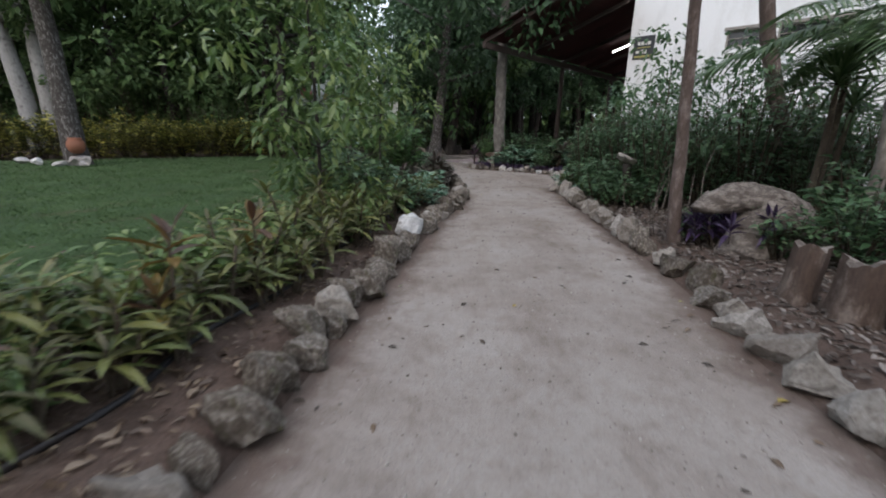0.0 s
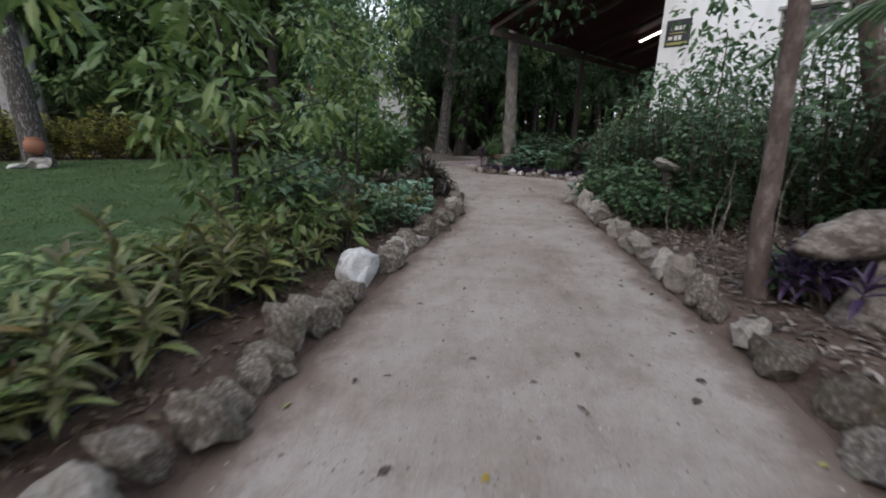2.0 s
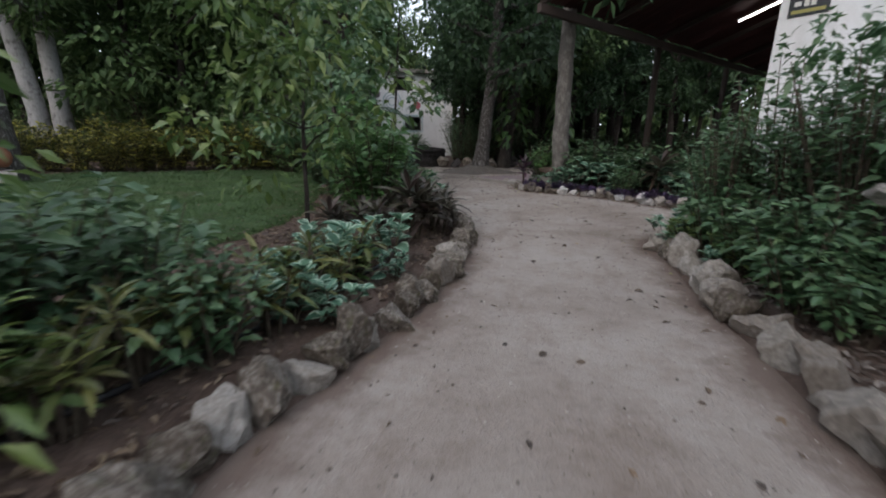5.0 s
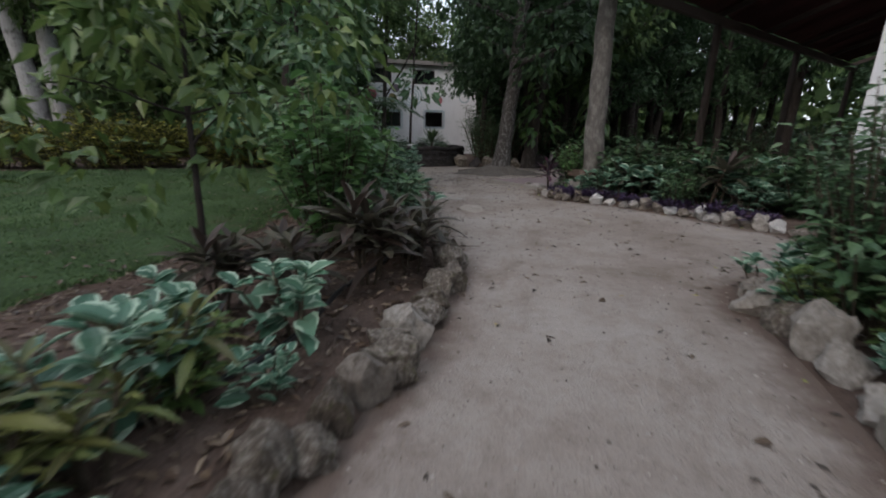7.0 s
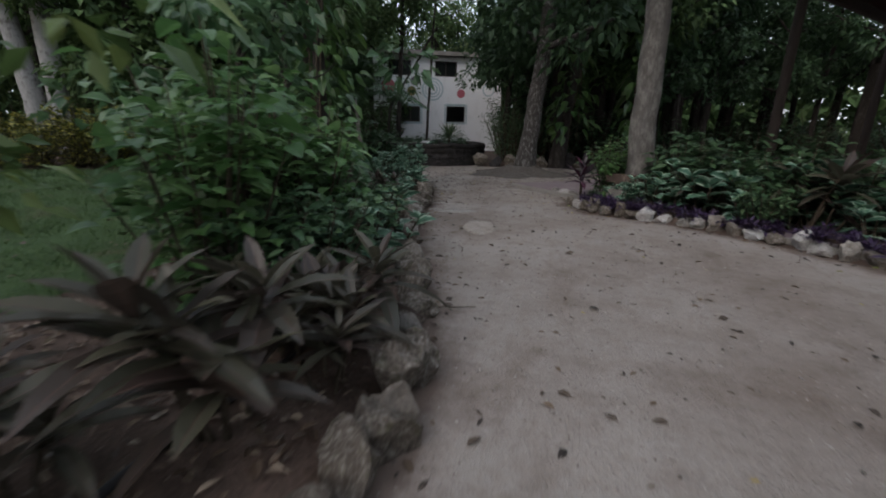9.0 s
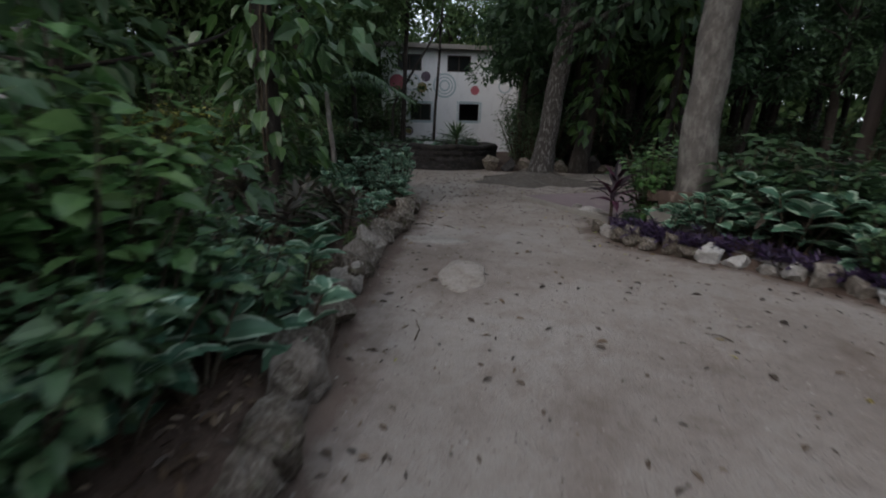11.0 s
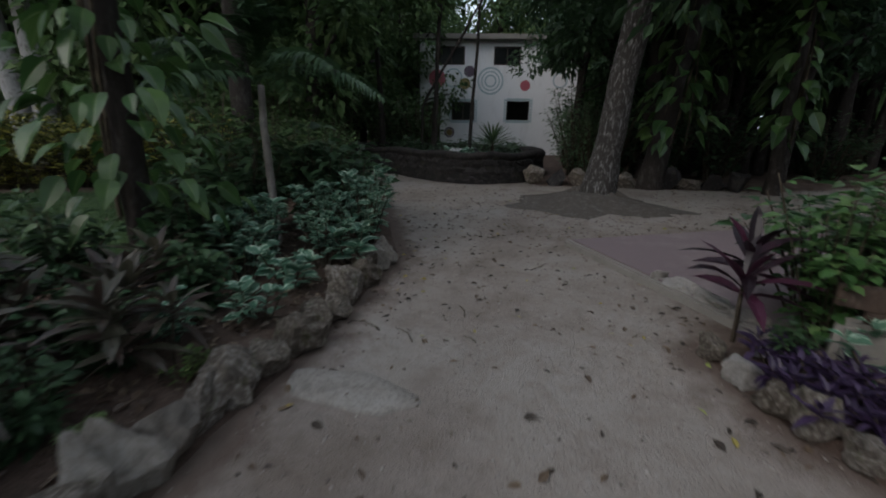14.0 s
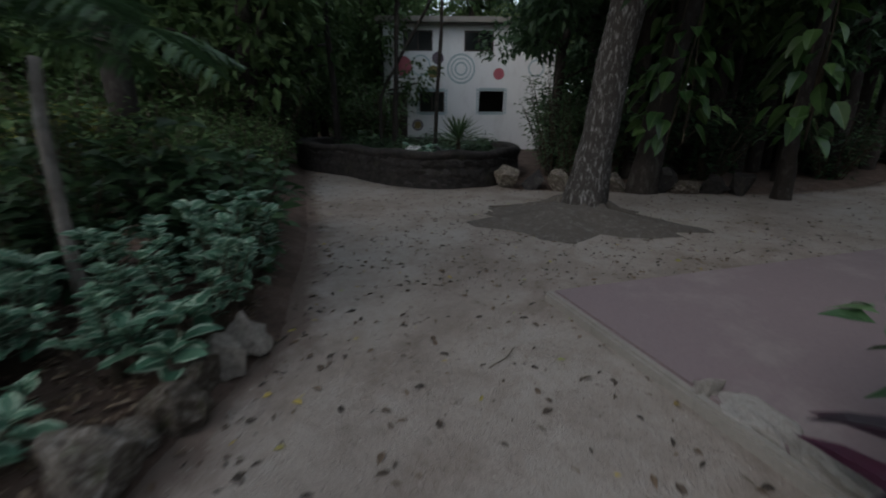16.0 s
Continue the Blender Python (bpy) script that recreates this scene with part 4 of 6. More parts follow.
def make_tree(name, m, label, height, radius, bark, leaf, seed, crown_lo=0.35, spread=2.6, clumps=24, per=130, L=0.30, W=0.085, lean=(0, 0), limbs=7, flare=0.0, sides=12, clump_r=0.95, category="tree", split=False):
    rng = np.random.default_rng(seed)
    t = thing(name, m, label, category)
    top = np.array((lean[0], lean[1], height * 0.9))
    n = 12
    line = bend((0, 0, -0.15), top, n, 0.05 * height / 10, rng)
    radii = [radius * (1 - 0.75 * (i / n) ** 1.2) * (1 + flare * math.exp(-i * 1.6)) for i in range(n + 1)]
    ph = rng.uniform(0, 6)
    tubes = [tube(line, radii, sides, 0.06, rng, (lambda i, th: 1 + flare * 0.45 * math.exp(-i * 1.5) * math.sin(4 * th + ph)) if flare else None)]
    centres, rr = [], []
    for k in range(limbs):
        f = crown_lo + (0.98 - crown_lo) * (k + rng.uniform(0, 0.9)) / limbs
        i = min(n - 1, int(f * n))
        a = np.array(line[i])
        th = k * 2.4 + rng.uniform(-0.4, 0.4)
        reach = spread * rng.uniform(0.6, 1.05) * (1.1 - 0.5 * f)
        b = a + np.array((math.cos(th) * reach, math.sin(th) * reach, height * 0.10 * rng.uniform(0.4, 1.6)))
        limb = bend(a, b, 5, 0.06, rng)
        tubes.append(tube(limb, [radii[i] * 0.5 * (1 - 0.75 * j / 5) for j in range(6)], 7))
        for _ in range(max(1, clumps // limbs)):
            j = rng.integers(2, 6)
            centres.append(np.array(limb[j]) + rng.normal(0, 0.45, 3) * np.array((1, 1, 0.7)))
            rr.append(clump_r * rng.uniform(0.6, 1.2))
    centres.append(np.array(line[-1]))
    rr.append(clump_r)
    v, f = tubes[0] if split else joined_tubes(tubes)
    trunk = put_part("trunk", mesh_from("trunk", v, f, bark, smooth=True), t)
    if split:
        for v, f in tubes[1:]:
            put_part("branch", mesh_from("branch", v, f, bark, smooth=True), trunk)
    v, f, u = crown_leaves(centres, rr, per, L, W, rng)
    put_part("crown", mesh_from("crown", v.tolist(), f, leaf, u), t)
    return t


def stem_points(rng, height, spread, n, curve=0.25):
    out = []
    for k in range(n):
        th = rng.uniform(0, 2 * math.pi)
        r = spread * math.sqrt(rng.uniform(0.02, 1))
        h = height * rng.uniform(0.6, 1.05) * (1 - 0.25 * r / max(spread, 0.01))
        b = np.array((math.cos(th) * r, math.sin(th) * r, h))
        a = np.array((math.cos(th) * r * 0.25, math.sin(th) * r * 0.25, -0.05))
        out.append([tuple(a + (b - a) * t + np.array((0, 0, curve * height * 0.3)) * math.sin(math.pi * t) * 0.5) for t in (0, 0.25, 0.5, 0.75, 1.0)])
    return out


def make_shrub(name, m, label, seed, height=1.0, spread=0.5, stems=14, per=26, L=0.14, W=0.035, leaf=None, droop=0.35, from_z=0.25, whorl=False, widths=(0, 1, 0.75, 0), twig=0.008, category="shrub"):
    rng = np.random.default_rng(seed)
    t = thing(name, m, label, category)
    lines = stem_points(rng, height, spread, stems)
    tubes = [tube(l, [twig * 1.3, twig * 1.1, twig, twig * 0.8, twig * 0.4], 5) for l in lines]
    v, f = joined_tubes(tubes)
    st = put_part("stem", mesh_from("stem", v, f, TWIG, smooth=True), t)
    if stems > 8:
        tagged(st, kind="stuff")
    P, D, LL = [], [], []
    for l in lines:
        l = np.array(l)
        for k in range(per):
            s = from_z + (1 - from_z) * (1 - rng.uniform(0, 1) ** (2.2 if whorl else 1.25))
            i = min(3, int(s * 4))
            p = l[i] + (l[i + 1] - l[i]) * (s * 4 - i)
            th = k * 2.4 + rng.uniform(-0.3, 0.3)
            up = 0.9 * s if whorl else rng.uniform(-0.2, 0.7)
            d = np.array((math.cos(th), math.sin(th), up))
            out = 0.0 if whorl else rng.uniform(0, 0.09) * height
            P.append(p + d * out)
            D.append(d)
            LL.append(L * rng.uniform(0.6, 1.25) * (1 - 0.35 * s if whorl else 1))
    P, D, LL = np.array(P), np.array(D), np.array(LL)
    v, f, u = leaves(P, D, LL, LL * (W / L), droop, 0.28, widths, rng)
    put_part("foliage", mesh_from("foliage", v.tolist(), f, leaf, u), t)
    return t


def make_rosettes(name, m, label, seed, heads=3, height=0.7, spread=0.3, per=16, L=0.5, W=0.045, leaf=None, droop=0.5, up=0.7, stem=0.014, widths=(0.25, 0.8, 1.0, 0.75, 0), category="plant"):
    """Stems that each carry a rosette of long strap leaves."""
    rng = np.random.default_rng(seed)
    t = thing(name, m, label, category)
    tubes, P, D, LL, R = [], [], [], [], []
    for k in range(heads):
        th = rng.uniform(0, 6.28)
        r = spread * (math.sqrt(rng.uniform(0, 1)) if heads > 1 else 0)
        h = height * rng.uniform(0.55, 1.1)
        a, b = np.array((r * 0.4 * math.cos(th), r * 0.4 * math.sin(th), -0.05)), np.array((r * math.cos(th), r * math.sin(th), h))
        line = bend(a, b, 4, 0.01, rng)
        tubes.append(tube(line, [stem * 1.2, stem, stem, stem * 0.9, stem * 0.6], 6))
        for i in range(per):
            s = i / per
            ph = i * 2.4 + rng.uniform(-0.3, 0.3)
            el = up * (0.15 + 1.3 * s) + rng.normal(0, 0.12)
            P.append(b - np.array((0, 0, 0.35 * min(h, 0.5) * (1 - s))))
            D.append((math.cos(ph) * math.cos(el), math.sin(ph) * math.cos(el), math.sin(el)))
            LL.append(L * rng.uniform(0.7, 1.1) * (1 - 0.35 * s * s))
            R.append(droop * (1 - 0.6 * s) * rng.uniform(0.5, 1.3))
    v, f = joined_tubes(tubes)
    st = put_part("stem", mesh_from("stem", v, f, TWIG, smooth=True), t)
    if heads > 8:
        tagged(st, kind="stuff")
    LL = np.array(LL)
    v, f, u = leaves(np.array(P), np.array(D), LL, LL * (W / L), np.array(R), 0.3, widths, rng, twist=0.15)
    put_part("foliage", mesh_from("foliage", v.tolist(), f, leaf, u), t)
    return t


PLANTS = {
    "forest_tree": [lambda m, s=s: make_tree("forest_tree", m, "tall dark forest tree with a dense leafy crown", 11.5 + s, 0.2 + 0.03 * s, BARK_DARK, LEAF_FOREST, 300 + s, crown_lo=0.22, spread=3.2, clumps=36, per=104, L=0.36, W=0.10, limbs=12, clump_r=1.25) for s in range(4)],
    # leaf colour darkened to carry the shade inside the wood
    "dark_forest_tree": [lambda m, s=s: make_tree("dark_forest_tree", m, "tall forest tree with woodland shade in its leaf colour and gaps in its crown", 12.5 + s, 0.2 + 0.03 * s, BARK_DARK, LEAF_DARK, 310 + s, crown_lo=0.3, spread=3.0, clumps=30, per=95, L=0.30, W=0.085, limbs=10, clump_r=0.95) for s in range(3)],
    "pale_forest_tree": [lambda m, s=s: make_tree("pale_forest_tree", m, "tall light green tree behind the white house", 12.0 + s, 0.18, BARK_DARK, LEAF_FRESH, 316 + s, crown_lo=0.35, spread=3.0, clumps=34, per=100, L=0.32, W=0.07, limbs=12, clump_r=1.1) for s in range(2)],
    "canopy_tree": [lambda m, s=s: make_tree("canopy_tree", m, "tall spreading forest tree added to shade the wood with its dense high canopy", 15.0, 0.3, BARK_DARK, LEAF_DARK, 326 + s, crown_lo=0.55, spread=6.5, clumps=80, per=90, L=0.45, W=0.15, limbs=16, clump_r=1.5) for s in range(2)],
    # understorey in the same darkened leaf, for the wood's shade
    "dark_forest_bush": [lambda m, s=s: make_shrub("dark_forest_bush", m, "forest understorey bush with woodland shade in its leaf colour", 336 + s, 2.6, 1.4, 24, 30, 0.24, 0.065, LEAF_DARK, from_z=0.05, widths=(0, 1, 0), twig=0.02, category="bush") for s in range(2)],
    "forest_bush": [lambda m, s=s: make_shrub("forest_bush", m, "dark leafy forest understorey bush", 330 + s, 3.2, 1.5, 26, 34, 0.26, 0.075, LEAF_FOREST, from_z=0.05, widths=(0, 1, 0), twig=0.02, category="bush") for s in range(3)],
    "green_shrub": [lambda m, s=s: make_shrub("green_shrub", m, "bushy green garden shrub with oval leaves", 350 + s, 1.1, 0.5, 20, 26, 0.13, 0.034, LEAF_GREEN) for s in range(3)],
    "tall_shrub": [lambda m, s=s: make_shrub("tall_shrub", m, "tall leafy shrub with small green leaves", 360 + s, 2.4, 0.8, 30, 40, 0.118, 0.032, LEAF_GREEN, from_z=0.12, twig=0.011) for s in range(3)],
    "fresh_shrub": [lambda m, s=s: make_shrub("fresh_shrub", m, "young bright green shrub with narrow leaves", 370 + s, 0.85, 0.42, 16, 24, 0.16, 0.028, LEAF_FRESH) for s in range(3)],
    "low_shrub": [lambda m, s=s: make_shrub("low_shrub", m, "low green bedding plant with narrow leaves", 380 + s, 0.5, 0.32, 13, 18, 0.16, 0.026, LEAF_FRESH, whorl=True) for s in range(3)],
    "variegated_plant": [lambda m, s=s: make_shrub("variegated_plant", m, "variegated plant with broad green and cream leaves", 390 + s, 0.55, 0.28, 6, 10, 0.27, 0.072, LEAF_VARIEGATED, whorl=True, from_z=0.3, widths=(0, 0.8, 1.0, 0.7, 0)) for s in range(3)],
    "cordyline": [lambda m, s=s: make_rosettes("cordyline", m, "olive green cordyline plant with arching strap leaves", 400 + s, 5, 0.50, 0.26, 13, 0.25, 0.026, LEAF_CORDYLINE) for s in range(3)],
    "maroon_cordyline": [lambda m, s=s: make_rosettes("maroon_cordyline", m, "dark maroon cordyline with broad arching leaves", 410 + s, 4, 0.6, 0.32, 17, 0.46, 0.052, LEAF_MAROON, 0.45, 0.75) for s in range(3)],
    "croton": [lambda m, s=s: make_shrub("croton", m, "dense croton hedge bush with yellow-tipped leaves", 420 + s, 1.75, 0.9, 36, 26, 0.29, 0.05, LEAF_CROTON, whorl=True, from_z=0.15, category="hedge bush") for s in range(3)],
    "purple_groundcover": [lambda m, s=s: make_rosettes("purple_groundcover", m, "trailing purple groundcover plant with pointed leaves", 430 + s, 16, 0.16, 0.3, 9, 0.15, 0.022, LEAF_PURPLE, 0.3, 0.6, 0.006, (0.3, 1, 0.7, 0)) for s in range(2)],
}
BUILT = {}


def plant(kind, x, y, scale=1.0, turn=0.0, group="", tall=1.0):
    """Plant one of a kind at x, y on the ground: the first of each variant is built, later ones are copies."""
    makers = PLANTS[kind]
    i = random.randrange(len(makers))
    m = pose(x, y, gz(x, y) - 0.01, 0, 0, turn or random.uniform(0, 360)) @ Matrix.Diagonal((scale, scale, scale * tall, 1))
    if (kind, i) not in BUILT:
        ob = makers[i](Matrix())
        BUILT[kind, i] = ob
        ob.matrix_basis = m
    else:
        src = BUILT[kind, i]
        made = copy_thing(src, Matrix())
        made.matrix_basis = m
        ob = made
    if group:
        tagged(ob, group=group)
    return ob


def scatter(kind, area, count, gap, scale=(0.8, 1.2), group="", seed=1, avoid=None):
    """Plant up to count of a kind inside an outline, no nearer to one another than gap."""
    rng = random.Random(seed)
    xs, ys = [p[0] for p in area], [p[1] for p in area]
    got = []
    for _ in range(count * 40):
        if len(got) >= count:
            break
        x, y = rng.uniform(min(xs), max(xs)), rng.uniform(min(ys), max(ys))
        if signed(area, np.array([x]), np.array([y]))[0] > 0 or any((x - a) ** 2 + (y - b) ** 2 < gap * gap for a, b in got):
            continue
        if avoid and avoid(x, y):
            continue
        got.append((x, y))
        plant(kind, x, y, rng.uniform(*scale), rng.uniform(1, 360), group)
    return got


def along(kind, line, step, off, scale=(0.8, 1.2), group="", seed=1, spread=0.15):
    rng = np.random.default_rng(seed)
    for p, a in line_points(line, step, rng, 0.3):
        nrm = np.array((-math.sin(a), math.cos(a)))
        q = p + nrm * (off + rng.uniform(-spread, spread))
        plant(kind, q[0], q[1], rng.uniform(*scale), rng.uniform(1, 360), group)


def in_view_of_house(x, y):
    """Keep the view from the path to the painted house open."""
    a = math.degrees(math.atan2(x - 0.4, y - 14.0))
    return -29.5 < a < -9.0 and y < 44


# ---- woods round the place ----
def build_woods():
    random.seed(21)
    g = "trees of the wood"
    sky_gap = lambda x, y: -15.0 < math.degrees(math.atan2(x - 0.5, y - 5.0)) < -11.5
    clear = lambda x, y: in_view_of_house(x, y) or (sky_gap(x, y) and y > 24) or signed(SAND_AREA, np.array([x]), np.array([y]))[0] < 0.8 or (1.5 < x < 14 and 11 < y < 24)
    scatter("forest_tree", [(-36, 17), (-24, 23.5), (-9, 24), (-8, 30), (-16, 42), (-36, 38)], 24, 2.6, (0.85, 1.25), g, 3, clear)
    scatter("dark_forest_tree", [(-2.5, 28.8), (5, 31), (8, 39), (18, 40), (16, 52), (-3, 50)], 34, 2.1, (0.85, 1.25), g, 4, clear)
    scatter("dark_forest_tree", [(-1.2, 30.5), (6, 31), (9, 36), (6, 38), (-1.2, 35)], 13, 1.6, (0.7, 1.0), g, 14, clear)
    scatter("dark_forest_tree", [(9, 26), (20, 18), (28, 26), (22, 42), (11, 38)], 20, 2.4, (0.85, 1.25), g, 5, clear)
    scatter("pale_forest_tree", [(-24, 45), (-4, 46), (-4, 52), (-26, 52)], 8, 3.0, (0.9, 1.2), g, 16)
    # high crowns added to block the sky and darken the wood below
    for x, y in [(1.5, 32), (5.5, 34), (3.5, 38)]:
        plant("canopy_tree", x, y, random.uniform(0.9, 1.1), group=g)
    scatter("forest_tree", [(-26, 44), (2, 46), (2, 58), (-30, 56)], 14, 3.4, (0.9, 1.2), g, 6, sky_gap)
    # unseen trees behind the walk's start, added to shape the ambient light
    scatter("forest_tree", [(-30, -16), (16, -16), (16, -9), (-30, -9)], 8, 5, (0.8, 1.1), g, 7)
    gb = "bushes of the wood"
    scatter("forest_bush", [(-34, 15), (-25, 21), (-18, 23), (-12, 21.5), (-8, 22.8), (-8, 31), (-16, 40), (-34, 34)], 46, 1.7, (0.8, 1.4), gb, 8, clear)
    scatter("dark_forest_bush", [(-2.5, 28.6), (5, 31), (8, 39), (18, 40), (16, 48), (-3, 46)], 44, 1.5, (0.7, 1.3), gb, 9, clear)
    scatter("dark_forest_bush", [(9, 25), (17, 18), (26, 26), (20, 42), (11, 38)], 20, 2.0, (0.8, 1.3), gb, 10, clear)
    scatter("forest_bush", [(-4.8, 21.2), (-7.2, 23.4), (-10.0, 26.6), (-13, 29), (-14, 24), (-7, 19.5)], 22, 1.1, (0.45, 0.8), gb, 12, lambda x, y: signed(SAND_AREA, np.array([x]), np.array([y]))[0] < 0.7)
    scatter("forest_bush", [(12, 4), (18, 4), (18, 12), (14.5, 11)], 6, 1.8, (0.8, 1.3), gb, 11)
    rng = np.random.default_rng(77)
    n = 38000
    th = rng.uniform(0, 2 * math.pi, n)
    r = rng.uniform(52, 60, n)
    hgt = 11 + 3 * np.sin(th * 9) + 2 * np.sin(th * 23 + 1) - 3.5 * np.exp(-((th - 1.83) / 0.05) ** 2)
    z = rng.uniform(0, 1, n) ** 1.15 * hgt
    P = np.stack([r * np.cos(th), 16 + r * np.sin(th), z], 1)
    v, f, u = leaves(P, rng.normal(0, 1, (n, 3)), rng.uniform(0.9, 2.0, n), rng.uniform(0.35, 0.7, n), 0.2, 0.3, (0, 1, 0), rng, twist=1.0)
    ob = new("distant_woods", mesh_from("distant_woods", v.tolist(), f, LEAF_FOREST, u))
    tagged(ob, "distant dark green woods round the garden", "woods", kind="stuff")


build_woods()


# ---- named trees ----
def vine_on(thing_name, x, y, z0, z1, radius, seed, count=70, L=0.42, side=None, spread=0.35):
    """A climber with large heart-shaped leaves hanging on a trunk."""
    rng = np.random.default_rng(seed)
    t = thing(thing_name, pose(x, y, 0), "climbing vine with large glossy heart-shaped leaves on a trunk", "vine")
    P, D = [], []
    tubes = []
    for k in range(5):
        th0 = rng.uniform(0, 6.28)
        line = [(math.cos(th0 + i * 0.25) * (radius + 0.03), math.sin(th0 + i * 0.25) * (radius + 0.03), z0 + (z1 - z0) * i / 8) for i in range(9)]
        tubes.append(tube(line, [0.018] * 9, 6))
    for k in range(count):
        th = rng.uniform(0, 6.28)
        r = radius + rng.uniform(0.02, spread)
        P.append((math.cos(th) * r, math.sin(th) * r, rng.uniform(z0, z1)))
        D.append((math.cos(th) * 0.8, math.sin(th) * 0.8, rng.uniform(-0.9, 0.1)))
    v, f = joined_tubes(tubes)
    put_part("stem", mesh_from("stem", v, f, TWIG, smooth=True), t)
    LL = L * rng.uniform(0.5, 1.2, count)
    v, f, u = leaves(np.array(P), np.array(D), LL, LL * 0.36, 0.5, 0.3, (0.2, 0.85, 1.0, 0.85, 0.5, 0), rng, twist=0.35)
    put_part("foliage", mesh_from("foliage", v.tolist(), f, LEAF_VINE, u), t)
    return t


def trunk_only(name, pts, radii, bark, label, seed, sides=14, flare=0.0, category="tree", crown=None):
    """A tree given by its trunk's line, with an optional crown of clumps high up."""
    rng = np.random.default_rng(seed)
    x, y = pts[0][0], pts[0][1]
    t = thing(name, pose(x, y, gz(x, y)), label, category)
    rel = np.array(pts, float) - np.array((x, y, 0))
    rel[0, 2] = -0.15
    n = 16
    s = np.linspace(0, len(rel) - 1, n + 1)
    line = [tuple(rel[min(int(q), len(rel) - 2)] + (rel[min(int(q), len(rel) - 2) + 1] - rel[min(int(q), len(rel) - 2)]) * (q - min(int(q), len(rel) - 2)) + rng.normal(0, 0.012, 3)) for q in s]
    rr = [float(np.interp(q, range(len(radii)), radii)) for q in s]
    ph = rng.uniform(0, 6)
    tubes = [tube(line, rr, sides, 0.05, rng, (lambda i, th: 1 + flare * math.exp(-i * 1.3) * (0.8 + 0.6 * math.sin(5 * th + ph))) if flare else None)]
    if crown:
        centres = []
        for k in range(crown["limbs"]):
            a = np.array(line[n - 1 - k % 4])
            th = k * 2.4 + ph
            b = a + np.array((math.cos(th), math.sin(th), 0)) * crown["spread"] * rng.uniform(0.6, 1.1) + np.array((0, 0, rng.uniform(0.2, 2.2)))
            limb = bend(a, b, 5, 0.08, rng)
            tubes.append(tube(limb, [rr[-1] * 0.7 * (1 - 0.15 * j) for j in range(6)], 7))
            centres += [np.array(limb[j]) + rng.normal(0, 0.4, 3) for j in (2, 3, 4, 5)]
        v, f, u = crown_leaves(centres, [crown.get("r", 1.0)] * len(centres), crown.get("per", 110), crown.get("L", 0.28), crown.get("W", 0.08), rng)
        put_part("crown", mesh_from("crown", v.tolist(), f, crown.get("leaf", LEAF_FOREST), u), t)
    trunk = put_part("trunk", mesh_from("trunk", *tubes[0], bark, smooth=True), t)
    for v, f in tubes[1:]:
        put_part("branch", mesh_from("branch", v, f, bark, smooth=True), trunk)
    return t


BIG_CROWN = dict(limbs=9, spread=3.4, r=1.2, per=95, L=0.30, W=0.085)
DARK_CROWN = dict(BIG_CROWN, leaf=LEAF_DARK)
trunk_only("pale_tree", [(2.36, 18.3, 0), (2.29, 18.3, 1.7), (2.27, 18.3, 4.5), (2.26, 18.3, 9)], [0.27, 0.225, 0.195, 0.15], BARK_GREY, "tree with a smooth pale grey trunk beside the path", 501, 16, 0.1, crown=DARK_CROWN)
trunk_only("lichened_tree", [(-0.62, 24.5, 0), (-0.5, 24.5, 1.2), (-0.36, 24.5, 2.6), (-0.2, 24.5, 4.2), (0.15, 24.5, 9.5)], [0.42, 0.29, 0.27, 0.26, 0.18], BARK_LICHEN, "leaning tree with pale lichen on rough bark", 502, 18, 0.5, crown=DARK_CROWN)
trunk_only("dark_tree", [(0.35, 27.9, 0), (0.6, 27.8, 3), (1.4, 27.6, 8)], [0.34, 0.26, 0.2], BARK_DARK, "dark trunk tree overgrown with a climber", 503, 14, 0.3, crown=DARK_CROWN)
trunk_only("slender_tree", [(3.3, 28.4, 0), (3.2, 28.4, 1.5), (3.25, 28.4, 7)], [0.2, 0.14, 0.1], BARK_DARK, "slender dark tree overgrown with a climber", 504, 12, 0.5, crown=dict(limbs=6, spread=2.4, r=1.0))
trunk_only("twin_tree", [(-20.9, 21.9, 0), (-21.1, 21.8, 3), (-21.9, 21.7, 9)], [0.42, 0.36, 0.28], BARK_WHITE, "pale smooth trunk of a twin-stemmed tree", 505, 14, 0.2, crown=BIG_CROWN)
trunk_only("twin_tree", [(-20.2, 22.3, 0), (-20.35, 22.3, 3), (-20.5, 22.4, 9)], [0.42, 0.37, 0.28], BARK_WHITE, "pale smooth trunk of a twin-stemmed tree", 506, 14, 0.2, crown=BIG_CROWN)
trunk_only("lichened_tree", [(-12.6, 14.4, 0), (-12.65, 14.4, 3), (-12.9, 14.5, 8)], [0.36, 0.28, 0.22], BARK_LICHEN, "lawn tree with blotchy white lichen on its trunk", 507, 14, 0.25, crown=BIG_CROWN)
trunk_only("pole_tree", [(3.07, 5.33, 0), (2.96, 5.33, 1.4), (2.82, 5.33, 2.94), (2.66, 5.33, 6)], [0.085, 0.072, 0.066, 0.05], BARK_POLE, "slim brown tree trunk standing in the mulch bed", 508, 12, 0.15, crown=dict(limbs=5, spread=1.4, r=0.7, per=90, L=0.16, W=0.04, leaf=LEAF_GREEN))
trunk_only("pole_tree", [(7.1, 8.4, 0), (6.62, 8.4, 1.41), (5.95, 8.4, 3.0), (5.2, 8.4, 6.0)], [0.16, 0.14, 0.13, 0.09], BARK_POLE, "leaning brown tree trunk before the white wall", 509, 12, 0.15, crown=dict(limbs=5, spread=1.6, r=0.8, per=90, L=0.16, W=0.04, leaf=LEAF_GREEN))
